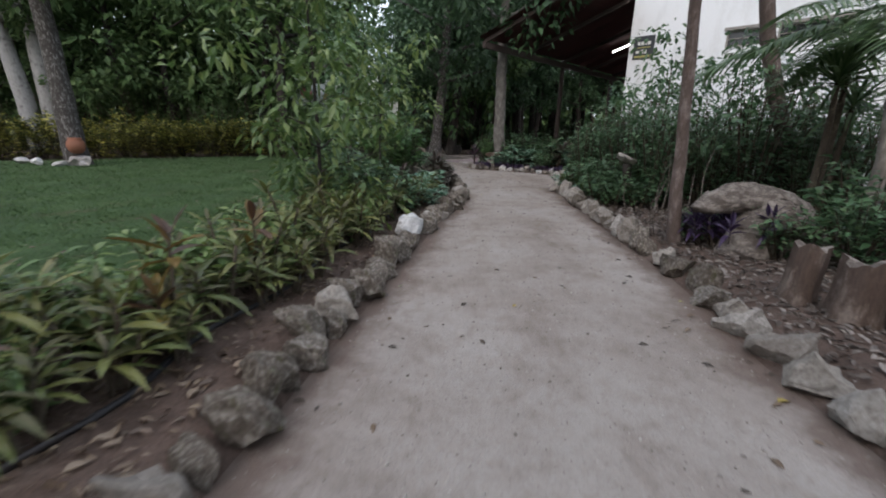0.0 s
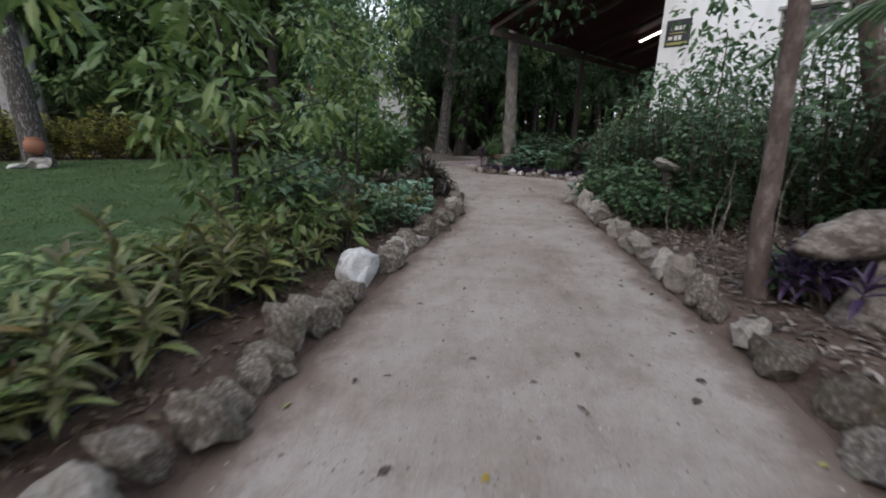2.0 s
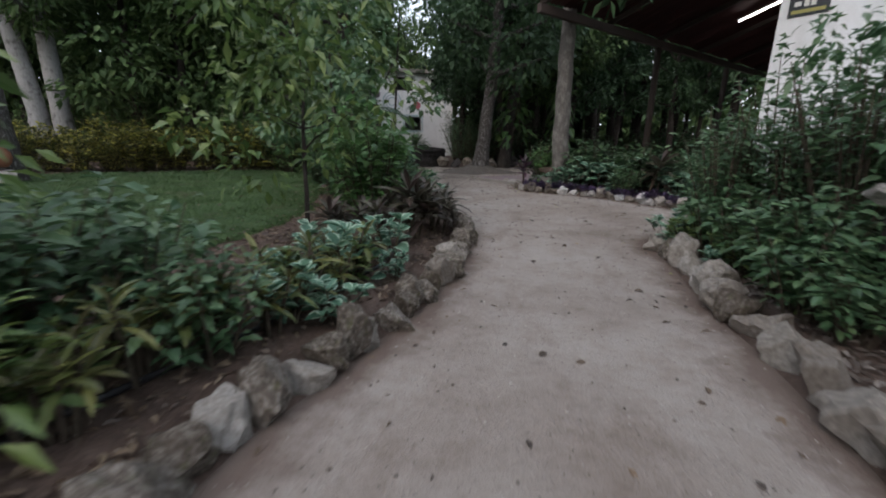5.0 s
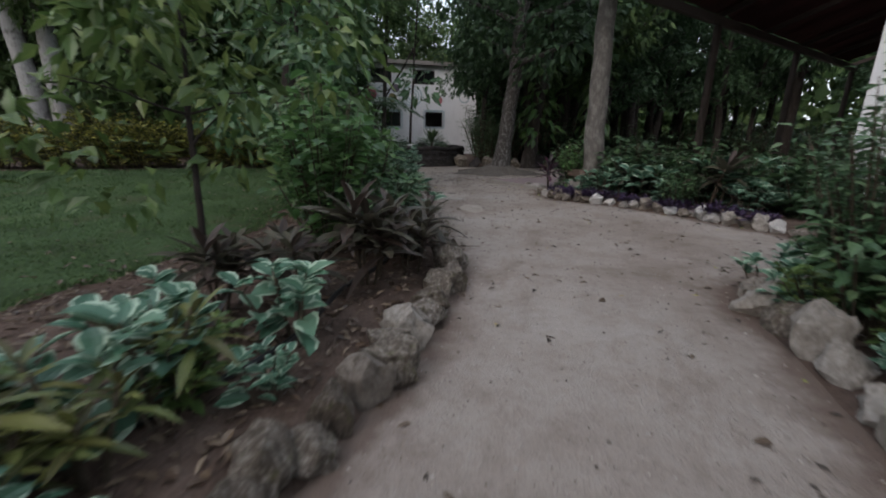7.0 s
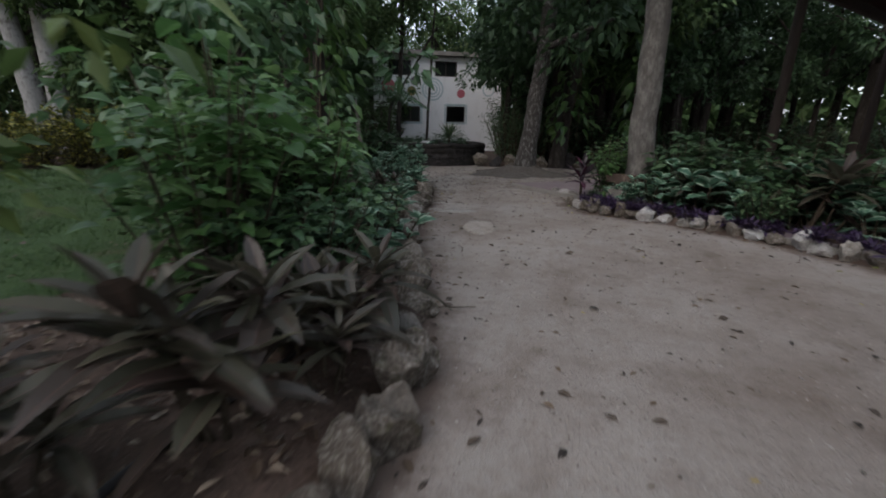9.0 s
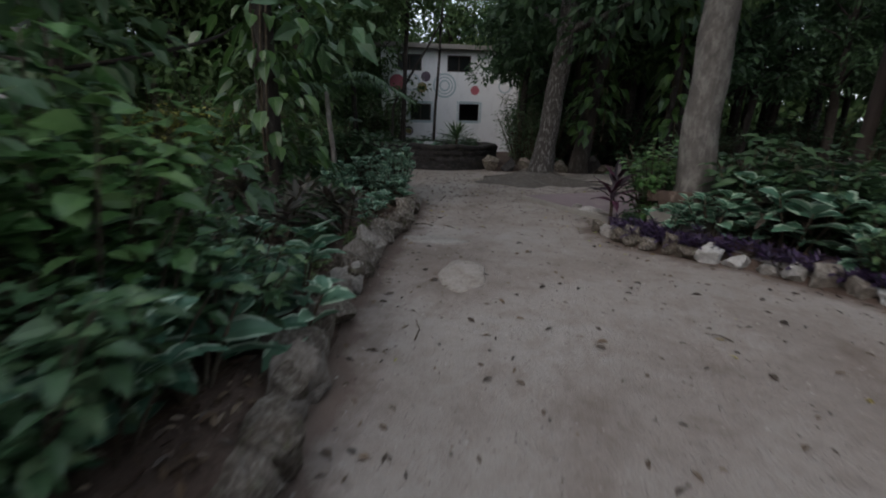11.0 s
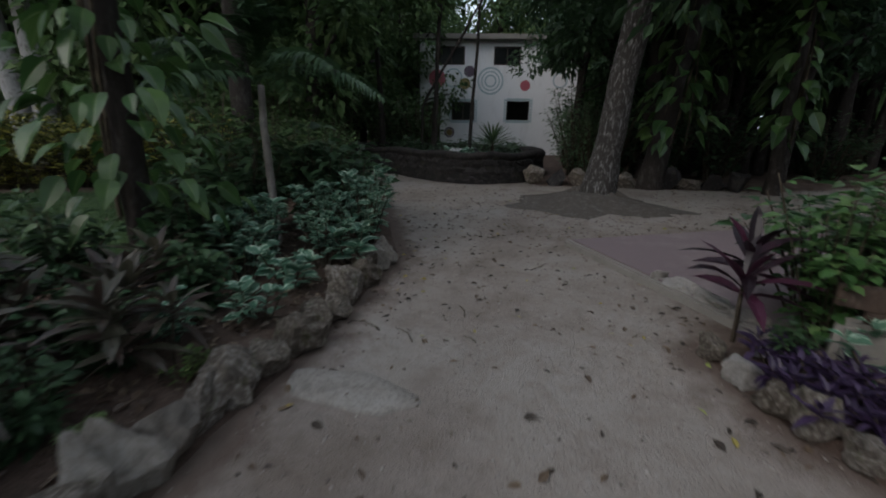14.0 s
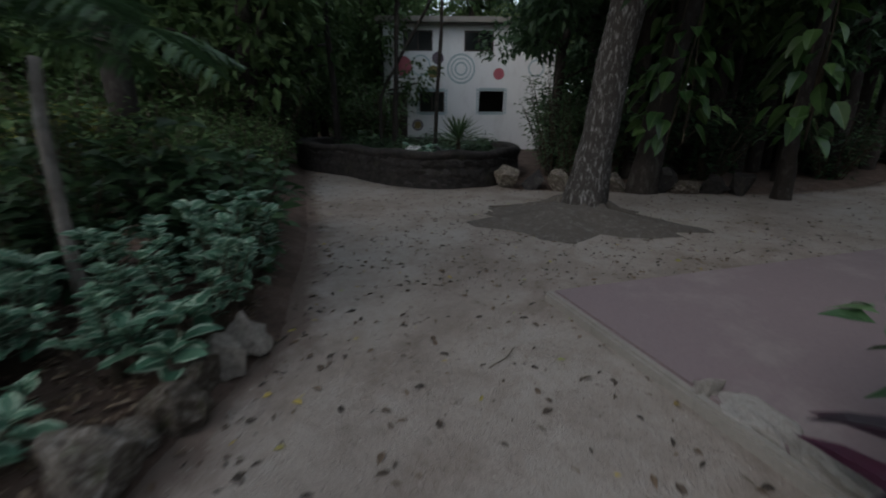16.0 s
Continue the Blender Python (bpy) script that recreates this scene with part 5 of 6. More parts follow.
trunk_only("dark_tree", [(-3.8, 16.8, 0), (-3.8, 16.8, 3), (-3.7, 16.9, 7)], [0.13, 0.12, 0.09], BARK_DARK, "slim dark tree under a climber by the lawn", 530, 10, 0.2, crown=dict(limbs=6, spread=1.6, r=0.8, L=0.26, W=0.08))
trunk_only("dark_tree", [(-8.0, 21.3, 0), (-8.0, 21.3, 3), (-7.7, 21.4, 8)], [0.26, 0.22, 0.17], BARK_DARK, "dark tree trunk behind the shrubs by the path", 510, 12, 0.3, crown=BIG_CROWN)
for i, (x, y, dx, r) in enumerate([(-8.1, 30.4, 0.4, 0.10), (-7.8, 30.0, 0.35, 0.08), (-10.4, 30.1, -0.4, 0.15), (-6.5, 30.5, 0.5, 0.08)]):
    trunk_only("thin_tree", [(x, y, 0), (x + dx * 0.3, y, 3), (x + dx, y, 8.5)], [r, r * 0.8, r * 0.5], BARK_DARK, "thin dark trunk rising from the pond's planting", 520 + i, 9, crown=dict(limbs=5, spread=1.5, r=0.8, per=50) if i < 3 else None)
trunk_only("thin_tree", [(-8.35, 29.9, 0), (-8.3, 29.9, 2.4), (-6.7, 30.2, 4.9), (-5.9, 30.3, 6.2)], [0.06, 0.055, 0.05, 0.035], BARK_DARK, "thin dark trunk leaning across the house front", 529, 8)
make_tree("dark_tree", pose(-2.1, 29.5, 0), "dense dark-leaved tree hanging over the pond", 9.5, 0.17, BARK_DARK, LEAF_DARK, 531, crown_lo=0.36, spread=2.3, clumps=76, per=120, L=0.21, W=0.062, limbs=15, clump_r=0.72, flare=0.3, split=True)
vine_on("vine", 0.75, 27.75, 1.2, 6.5, 0.3, 541, 150, 0.42, spread=0.6)
vine_on("vine", 3.25, 28.4, 1.3, 6.5, 0.16, 542, 130, 0.42, spread=0.55)
vine_on("vine", -3.8, 16.8, 0.7, 5.0, 0.14, 543, 290, 0.25, spread=0.8)


# ---- hedge and garden beds ----
def build_palm(name, x, y, z, label, seed, fronds=12, length=1.7, stem=None, leaf=None, up=0.7, leaflet=0.42, width=0.022):
    """A palm crown of feathered fronds on a slim stem."""
    rng = np.random.default_rng(seed)
    t = thing(name, pose(x, y, 0), label, "palm")
    if stem:
        v, f = tube(stem[0], stem[1], 9, 0.05, rng)
        put_part("stem", mesh_from("stem", v, f, BARK_PALE, smooth=True), t)
    top = np.array(stem[0][-1] if stem else (0, 0, z))
    for k in range(fronds):
        th = k * 2.4 + rng.uniform(-0.3, 0.3)
        el = up * rng.uniform(0.25, 1.5)
        L = length * rng.uniform(0.75, 1.1)
        d = np.array((math.cos(th) * math.cos(el), math.sin(th) * math.cos(el), math.sin(el)))
        pts = []
        for i in range(9):
            s = i / 8
            p = top + d * L * s
            p[2] -= 0.55 * L * s * s
            pts.append(p)
        pts = np.array(pts)
        side = unit(np.cross(d, (0, 0, 1.0)))
        P, D, LL = [], [], []
        for i in range(34):
            s = 0.15 + 0.85 * i / 33
            j = min(7, int(s * 8))
            p = pts[j] + (pts[j + 1] - pts[j]) * (s * 8 - j)
            fwd = unit(pts[j + 1] - pts[j])
            for sg in (-1, 1):
                P.append(p)
                D.append(side * sg + fwd * 0.7 + np.array((0, 0, 0.15)) + rng.normal(0, 0.08, 3))
                LL.append(leaflet * math.sin(math.pi * (0.12 + 0.8 * s)) * rng.uniform(0.85, 1.1))
        LL = np.array(LL)
        a = leaves(np.array(P), np.array(D), LL, width, 0.45, 0.2, (0.5, 1, 0.7, 0), rng, twist=0.1)
        put_part("frond", mesh_from("frond", a[0].tolist(), a[1], leaf or LEAF_DARK, a[2]), t)
    return t


def build_hedge():
    random.seed(31)
    line = [(-25, 8.5), (-19.6, 12.6), (-15.9, 15.9), (-12.6, 18.5), (-10.6, 19.9), (-8.2, 21.1)]
    along("croton", line, 0.85, 0.25, (0.75, 1.2), "crotons of the hedge", 32, 0.2)
    along("croton", line, 1.2, 1.1, (0.85, 1.3), "crotons of the hedge", 33, 0.2)


def build_left_bed():
    random.seed(41)
    bed = LEFT_EDGE
    low, mid = bed[1:8], bed[1:7]
    g = "plants of the border"
    along("cordyline", low[1:], 0.36, 0.78, (0.8, 1.15), g, 42, 0.16)
    along("low_shrub", low[1:], 0.75, 0.98, (0.8, 1.2), g, 43, 0.15)
    along("fresh_shrub", mid[1:], 0.95, 1.25, (0.5, 0.85), g, 44, 0.2)
    plant("fresh_shrub", -1.55, 0.85, 0.4, group=g)
    along("cordyline", mid[1:], 0.40, 1.25, (1.0, 1.4), g, 45, 0.25)
    along("fresh_shrub", mid[2:], 1.2, 1.6, (0.6, 0.9), g, 46, 0.2)
    for x, y, s in [(-1.75, 2.35, 1.0), (-1.95, 1.35, 0.9), (-1.5, 3.4, 0.9)]:
        plant("orange_cordyline", x, y, s, group=g)
    for x, y, s in [(-0.65, 7.1, 0.75), (-1.35, 7.3, 1.0), (-1.7, 7.0, 1.2), (-1.5, 6.4, 1.1)]:
        plant("green_shrub", x, y, s, group=g)
    for x, y, s in [(-1.5, 5.5, 0.85), (-1.2, 6.2, 1.0), (-2.2, 6.9, 1.1)]:
        plant("fresh_shrub", x, y, s, group=g)
    for x, y, s in [(-0.4, 8.5, 1.2), (-0.15, 7.75, 0.75), (-0.5, 7.65, 0.9), (-0.02, 8.7, 0.6), (-0.8, 8.15, 0.9), (-0.25, 9.3, 1.1), (-0.95, 9.0, 0.9)]:
        plant("variegated_plant", x, y, s, group=g)
    for x, y, s in [(-0.3, 10.5, 1.1), (-0.2, 11.35, 1.05), (-0.55, 11.0, 1.0), (-0.55, 9.85, 0.8), (0.0, 10.9, 0.7), (-1.1, 9.6, 0.8)]:
        plant("maroon_cordyline", x, y, s, group=g)
    for x, y, s in [(-1.1, 11.3, 0.78), (-1.5, 11.9, 0.9), (-1.25, 12.5, 0.72), (-2.0, 12.7, 0.9), (-1.6, 13.1, 0.72)]:
        plant("round_shrub", x, y, s, group=g)
    for x, y, s in [(-0.75, 11.9, 0.9), (-0.95, 12.4, 1.0), (-0.95, 11.5, 0.9), (-1.0, 13.1, 0.9)]:
        plant("green_shrub", x, y, s, group=g)
    for x, y, s in [(-0.85, 12.7, 1.4), (-0.75, 13.35, 1.45), (-1.15, 13.8, 0.9), (-0.7, 12.2, 1.1), (-1.95, 14.0, 1.2)]:
        plant("variegated_plant", x, y, s, group=g)
    for x, y, s in [(-2.1, 14.9, 0.9), (-2.6, 15.4, 1.0), (-2.0, 15.9, 0.8), (-3.0, 16.2, 1.1), (-2.7, 14.4, 0.9), (-3.4, 15.3, 1.1)]:
        plant("maroon_cordyline", x, y, s, group=g)
    for x, y, s in [(-2.35, 17.25, 0.9), (-2.3, 18.1, 1.1), (-2.95, 17.2, 1.2), (-2.0, 16.6, 0.8), (-2.3, 16.1, 0.7), (-3.5, 17.9, 1.4)]:
        plant("variegated_plant", x, y, s, group=g)
    for x, y, s in [(-2.55, 17.9, 0.8), (-2.5, 18.5, 0.95), (-2.85, 19.0, 1.15), (-3.15, 17.6, 0.85), (-3.1, 18.4, 1.0)]:
        plant("variegated_shrub", x, y, s, group=g)
    for x, y, s in [(-3.5, 19.6, 1.2), (-4.1, 19.5, 1.5), (-4.7, 20.6, 1.3), (-4.6, 18.6, 1.5), (-4.0, 17.6, 1.0)]:
        plant("dark_shrub", x, y, s, group=g)
    for x, y, s in [(-1.15, 14.1, 0.4), (-1.4, 14.5, 0.45), (-1.55, 15.3, 0.4), (-1.75, 15.9, 0.45), (-1.2, 13.6, 0.45)]:
        plant("low_shrub", x, y, s, group=g)
    for x, y, s in [(-3.6, 17.2, 0.9), (-3.4, 16.8, 0.7), (-4.4, 16.3, 0.9), (-5.0, 17.8, 1.3), (-1.75, 13.5, 0.6), (-1.9, 15.2, 0.5), (-2.3, 15.7, 0.55), (-1.65, 14.8, 0.35), (-2.6, 16.5, 0.6), (-2.9, 15.6, 0.6), (-3.3, 14.6, 0.6), (-2.4, 14.6, 0.5)]:
        plant("dark_shrub", x, y, s, group=g)


PLANTS["variegated_shrub"] = [lambda m, s=s: make_shrub("variegated_shrub", m, "upright shrub with pale-edged variegated leaves on bare stems", 475 + s, 1.0, 0.38, 13, 15, 0.20, 0.055, LEAF_VARIEGATED, whorl=True, from_z=0.35, widths=(0, 0.85, 1.0, 0.65, 0)) for s in range(3)]
PLANTS["orange_cordyline"] = [lambda m, s=s: make_rosettes("orange_cordyline", m, "cordyline with orange and wine-coloured young leaves", 455 + s, 2, 0.75, 0.15, 9, 0.34, 0.045, LEAF_ORANGE, 0.3, 0.9) for s in range(2)]
PLANTS["round_shrub"] = [lambda m, s=s: make_shrub("round_shrub", m, "leafy bush with broad rounded bright green leaves", 465 + s, 2.4, 0.8, 22, 25, 0.19, 0.068, LEAF_ROUND, from_z=0.12, twig=0.011, widths=(0.2, 1, 0.85, 0)) for s in range(2)]
LEAF_ROUND = leaf_material("rounded_bright_leaf", (0.055, 0.13, 0.042), (0.09, 0.185, 0.06), (0.15, 0.25, 0.095), rough=0.35, glow=0.38)
LEAF_ORANGE = leaf_material("orange_cordyline_leaf", (0.06, 0.03, 0.025), (0.14, 0.085, 0.025), (0.21, 0.16, 0.04), vein=(0.2, 0.1, 0.04))
PLANTS["dark_shrub"] = [lambda m, s=s: make_shrub("dark_shrub", m, "dense dark green shrub by the path", 450 + s, 1.05, 0.5, 22, 26, 0.17, 0.042, LEAF_DARK, from_z=0.05) for s in range(3)]


def build_right_beds():
    random.seed(51)
    g = "shrubs before the white building"
    scatter("tall_shrub", [(3.25, 9.0), (3.3, 11.2), (6.5, 11.3), (9.2, 9.0), (10.5, 5.5), (6.2, 6.6), (4.6, 8.2)], 15, 1.15, (0.75, 1.1), g, 52)
    scatter("tall_shrub", [(5.6, 7.6), (7.6, 12.2), (11.5, 8.8), (9.5, 5.8)], 6, 1.5, (1.05, 1.35), g, 521)
    for x, y, s in [(3.3, 8.1, 0.7), (3.75, 8.0, 0.75), (3.2, 8.45, 0.8), (3.3, 8.85, 0.9), (4.15, 8.4, 1.0), (3.6, 8.75, 0.9)]:
        plant("green_shrub", x, y, s, group=g)
    scatter("green_shrub", [(3.2, 8.7), (3.2, 11.3), (5.2, 11.4), (6.5, 8.0), (5.0, 8.0)], 13, 0.75, (0.7, 1.15), g, 53)
    scatter("dark_shrub", [(5.4, 7.4), (9.5, 8.5), (10.5, 4.0), (6.2, 5.6)], 8, 1.0, (0.7, 1.1), g, 54)
    scatter("low_shrub", [(3.05, 8.6), (3.1, 11.2), (4.2, 11.4), (4.3, 8.4)], 12, 0.4, (0.6, 1.1), g, 55)
    scatter("tall_shrub", [(6.2, 12.5), (7.0, 15.8), (12.0, 11.0), (9.5, 9.6)], 10, 0.9, (0.7, 1.0), g, 56)
    for x, y, s in [(3.6, 10.75, 0.82), (3.95, 11.35, 0.85), (4.1, 10.3, 0.9), (4.9, 10.6, 1.1)]:
        plant("tall_shrub", x, y, s, group=g)
    for x, y, s in [(3.05, 10.7, 0.7), (3.15, 11.2, 0.9), (3.2, 9.7, 0.6), (3.6, 11.55, 0.9)]:
        plant("variegated_plant", x, y, s)
    for x, y, s in [(3.62, 5.05, 1.5), (3.5, 5.3, 1.3)]:
        plant("purple_groundcover", x, y, s, tall=2.0)
    for x, y, s in [(5.0, 4.5, 1.1), (4.1, 4.5, 0.5)]:
        plant("maroon_cordyline", x, y, s)
    for x, y, s in [(3.95, 4.6, 0.7), (4.4, 4.2, 0.9), (4.7, 3.6, 1.0), (5.3, 5.2, 1.2), (4.9, 2.8, 1.0), (3.35, 5.4, 0.5)]:
        plant("green_shrub", x, y, s)
    make_rosettes("dragon_plant", pose(5.55, 6.3, 0.08), "tall sword-leaved plant before the white wall", 561, 1, 2.3, 0.0, 110, 0.95, 0.028, LEAF_YUCCA, 0.45, 0.75, 0.05)
    make_rosettes("dragon_plant", pose(6.1, 6.8, 0.08), "tall sword-leaved plant before the white wall", 562, 2, 2.6, 0.4, 90, 1.05, 0.028, LEAF_YUCCA, 0.6, 0.7, 0.05)
    build_palm("palm", 5.55, 5.35, 0, "palm with drooping feathered fronds by the mulch bed", 563, 13, 2.3, ([(0, 0, 0), (0.0, 0, 1.2), (-0.1, 0.1, 2.6)], [0.09, 0.08, 0.06]), LEAF_YUCCA, 0.55, 0.6, 0.024)
    # the bed round the pale tree
    gb = "plants of the corner bed"
    bed = [(1.45, 18.0), (1.75, 17.25), (2.6, 17.0), (3.5, 16.45), (4.3, 15.6), (5.2, 14.7), (7.2, 16.2), (5.6, 19.4), (3.4, 19.4)]
    along("purple_groundcover", BACK_EDGE[1:], 0.34, -0.30, (0.8, 1.2), gb, 57, 0.06)
    scatter("variegated_plant", bed, 16, 0.5, (1.0, 1.5), gb, 58)
    scatter("dark_shrub", [(2.4, 18.6), (3.0, 17.6), (4.0, 16.9), (5.6, 15.6), (7.2, 16.2), (5.6, 19.4), (3.4, 19.4)], 14, 0.6, (0.9, 1.4), gb, 59)
    scatter("variegated_plant", [(2.4, 18.4), (3.2, 17.3), (4.4, 16.4), (5.4, 15.6), (6.2, 16.4), (4.5, 18.2)], 9, 0.6, (1.6, 2.2), gb, 581)
    scatter("maroon_cordyline", bed, 7, 0.8, (0.8, 1.4), gb, 60)
    scatter("green_shrub", bed, 6, 0.9, (0.7, 1.1), gb, 61)
    for x, y, s in [(1.98, 19.0, 1.35), (2.6, 19.1, 1.3)]:
        plant("green_shrub", x, y, s, group=gb)
    plant("round_shrub", 1.86, 18.42, 0.6, group=gb)
    for x, y, s in [(2.0, 17.72, 1.0), (2.5, 17.6, 1.3), (3.0, 17.5, 1.2)]:
        plant("variegated_plant", x, y, s, group=gb)
    plant("dark_shrub", 1.55, 17.95, 0.3, group=gb)
    make_rosettes("magenta_cordyline", pose(1.30, 18.32, 0.05), "magenta and near-black cordyline beside white stones", 571, 2, 0.62, 0.16, 12, 0.58, 0.06, LEAF_PINK, 0.45, 0.75)


def build_saplings():
    make_tree("sapling", pose(-1.84, 6.05, gz(-1.84, 6.05)), "young tree with bright green drooping leaves in the border", 3.9, 0.036, BARK_DARK, LEAF_FRESH, 601, crown_lo=0.24, spread=1.35, clumps=44, per=44, L=0.17, W=0.036, limbs=16, clump_r=0.42, sides=8, split=True)
    make_tree("sapling", pose(-1.55, 10.0, gz(-1.55, 10.0)), "young tree with a thin dark stem at the lawn's edge", 3.2, 0.032, BARK_DARK, LEAF_FRESH, 602, crown_lo=0.45, spread=1.15, clumps=36, per=46, L=0.16, W=0.04, limbs=13, clump_r=0.40, sides=8, split=True)
    make_tree("small_tree", pose(-2.6, 13.4, gz(-2.6, 13.4)), "small leafy tree beside the lawn", 4.6, 0.06, BARK_DARK, LEAF_GREEN, 603, crown_lo=0.2, spread=1.3, clumps=40, per=60, L=0.17, W=0.05, limbs=12, clump_r=0.5, sides=8, split=True)


def build_wall_trees():
    for i, (x, y, h) in enumerate([(4.7, 9.4, 3.3), (6.0, 9.2, 3.6), (7.2, 8.6, 3.8), (5.4, 10.9, 3.2)]):
        make_tree("young_tree", pose(x, y, gz(x, y)), "young airy tree with small leaves before the white wall", h, 0.03, TWIG, LEAF_GREEN, 640 + i, crown_lo=0.3, spread=0.95, clumps=30, per=34, L=0.14, W=0.038, limbs=11, clump_r=0.38, sides=7, split=True)


def build_pond_plants():
    random.seed(71)
    c = [(-10.4, 30.6), (-8.6, 28.7), (-6.2, 27.2), (-4.5, 26.9), (-3.8, 28.0), (-4.6, 30.4), (-8, 32.5)]
    scatter("dark_shrub", c, 26, 0.75, (0.75, 1.2), "plants inside the pond wall", 72)
    make_rosettes("fan_palm", pose(-4.35, 27.6, 0.1), "small fan palm with stiff spiky leaves", 702, 1, 1.75, 0.0, 90, 0.95, 0.035, LEAF_YUCCA, 0.12, 0.85, 0.07)
    scatter("variegated_plant", [(-6.4, 28.4), (-5.2, 27.6), (-3.9, 28.4), (-5.0, 30.0)], 6, 0.6, (1.3, 1.9), "plants inside the pond wall", 73)
    for x, y, s in [(-2.0, 29.3, 1.2), (-2.1, 30.6, 1.4), (-2.6, 32.0, 1.5), (-1.3, 28.5, 1.1)]:
        plant("tall_shrub", x, y, s)
    build_palm("palm", -3.72, 18.3, 0, "slim pale-stemmed palm with dark feathered fronds", 703, 18, 2.0, ([(0, 0, 0), (-0.05, 0.03, 0.9), (-0.16, 0.1, 1.6), (-0.26, 0.2, 2.05)], [0.06, 0.05, 0.045, 0.04]), LEAF_DARK, 1.1, 0.45, 0.018)


# ---- wood, pots and small things ----
def build_stump(x, y, r, h, seed, label):
    rng = np.random.default_rng(seed)
    t = thing("stump", pose(x, y, gz(x, y), rng.uniform(-5, 5), rng.uniform(-5, 5), rng.uniform(0, 360)), label, "stump", "upright log stumps")
    n, rows = 22, 7
    ph = rng.uniform(0, 6, 3)
    prof = [1 + 0.10 * math.sin(3 * a + ph[0]) + 0.07 * math.sin(7 * a + ph[1]) + 0.05 * math.sin(11 * a + ph[2]) + rng.normal(0, 0.02) for a in np.linspace(0, 2 * math.pi, n, endpoint=False)]
    bm = bmesh.new()
    ring = []
    for j in range(rows):
        s = j / (rows - 1)
        z = -0.08 + (h + 0.08) * s
        k = 1.18 - 0.2 * min(1, s * 2.5)
        ring.append([bm.verts.new((math.cos(2 * math.pi * i / n) * r * prof[i] * k, math.sin(2 * math.pi * i / n) * r * prof[i] * k, z + (0.04 * r / 0.15 * math.sin(i * 0.9) if j == rows - 1 else 0))) for i in range(n)])
    for a, b in zip(ring, ring[1:]):
        for i in range(n):
            bm.faces.new((a[i], a[(i + 1) % n], b[(i + 1) % n], b[i]))
    part("bark", bm, STUMP_WOOD, t, smooth=True)
    bm = bmesh.new()
    rim = [bm.verts.new((math.cos(2 * math.pi * i / n) * r * prof[i] * 0.97, math.sin(2 * math.pi * i / n) * r * prof[i] * 0.97, h + 0.04 * r / 0.15 * math.sin(i * 0.9) - 0.004)) for i in range(n)]
    hub = bm.verts.new((0.02, 0.01, h - 0.03))
    for i in range(n):
        bm.faces.new((rim[i], rim[(i + 1) % n], hub))
    part("cut_top", bm, WOOD_OLD, t, "grey weathered cut end")
    return t


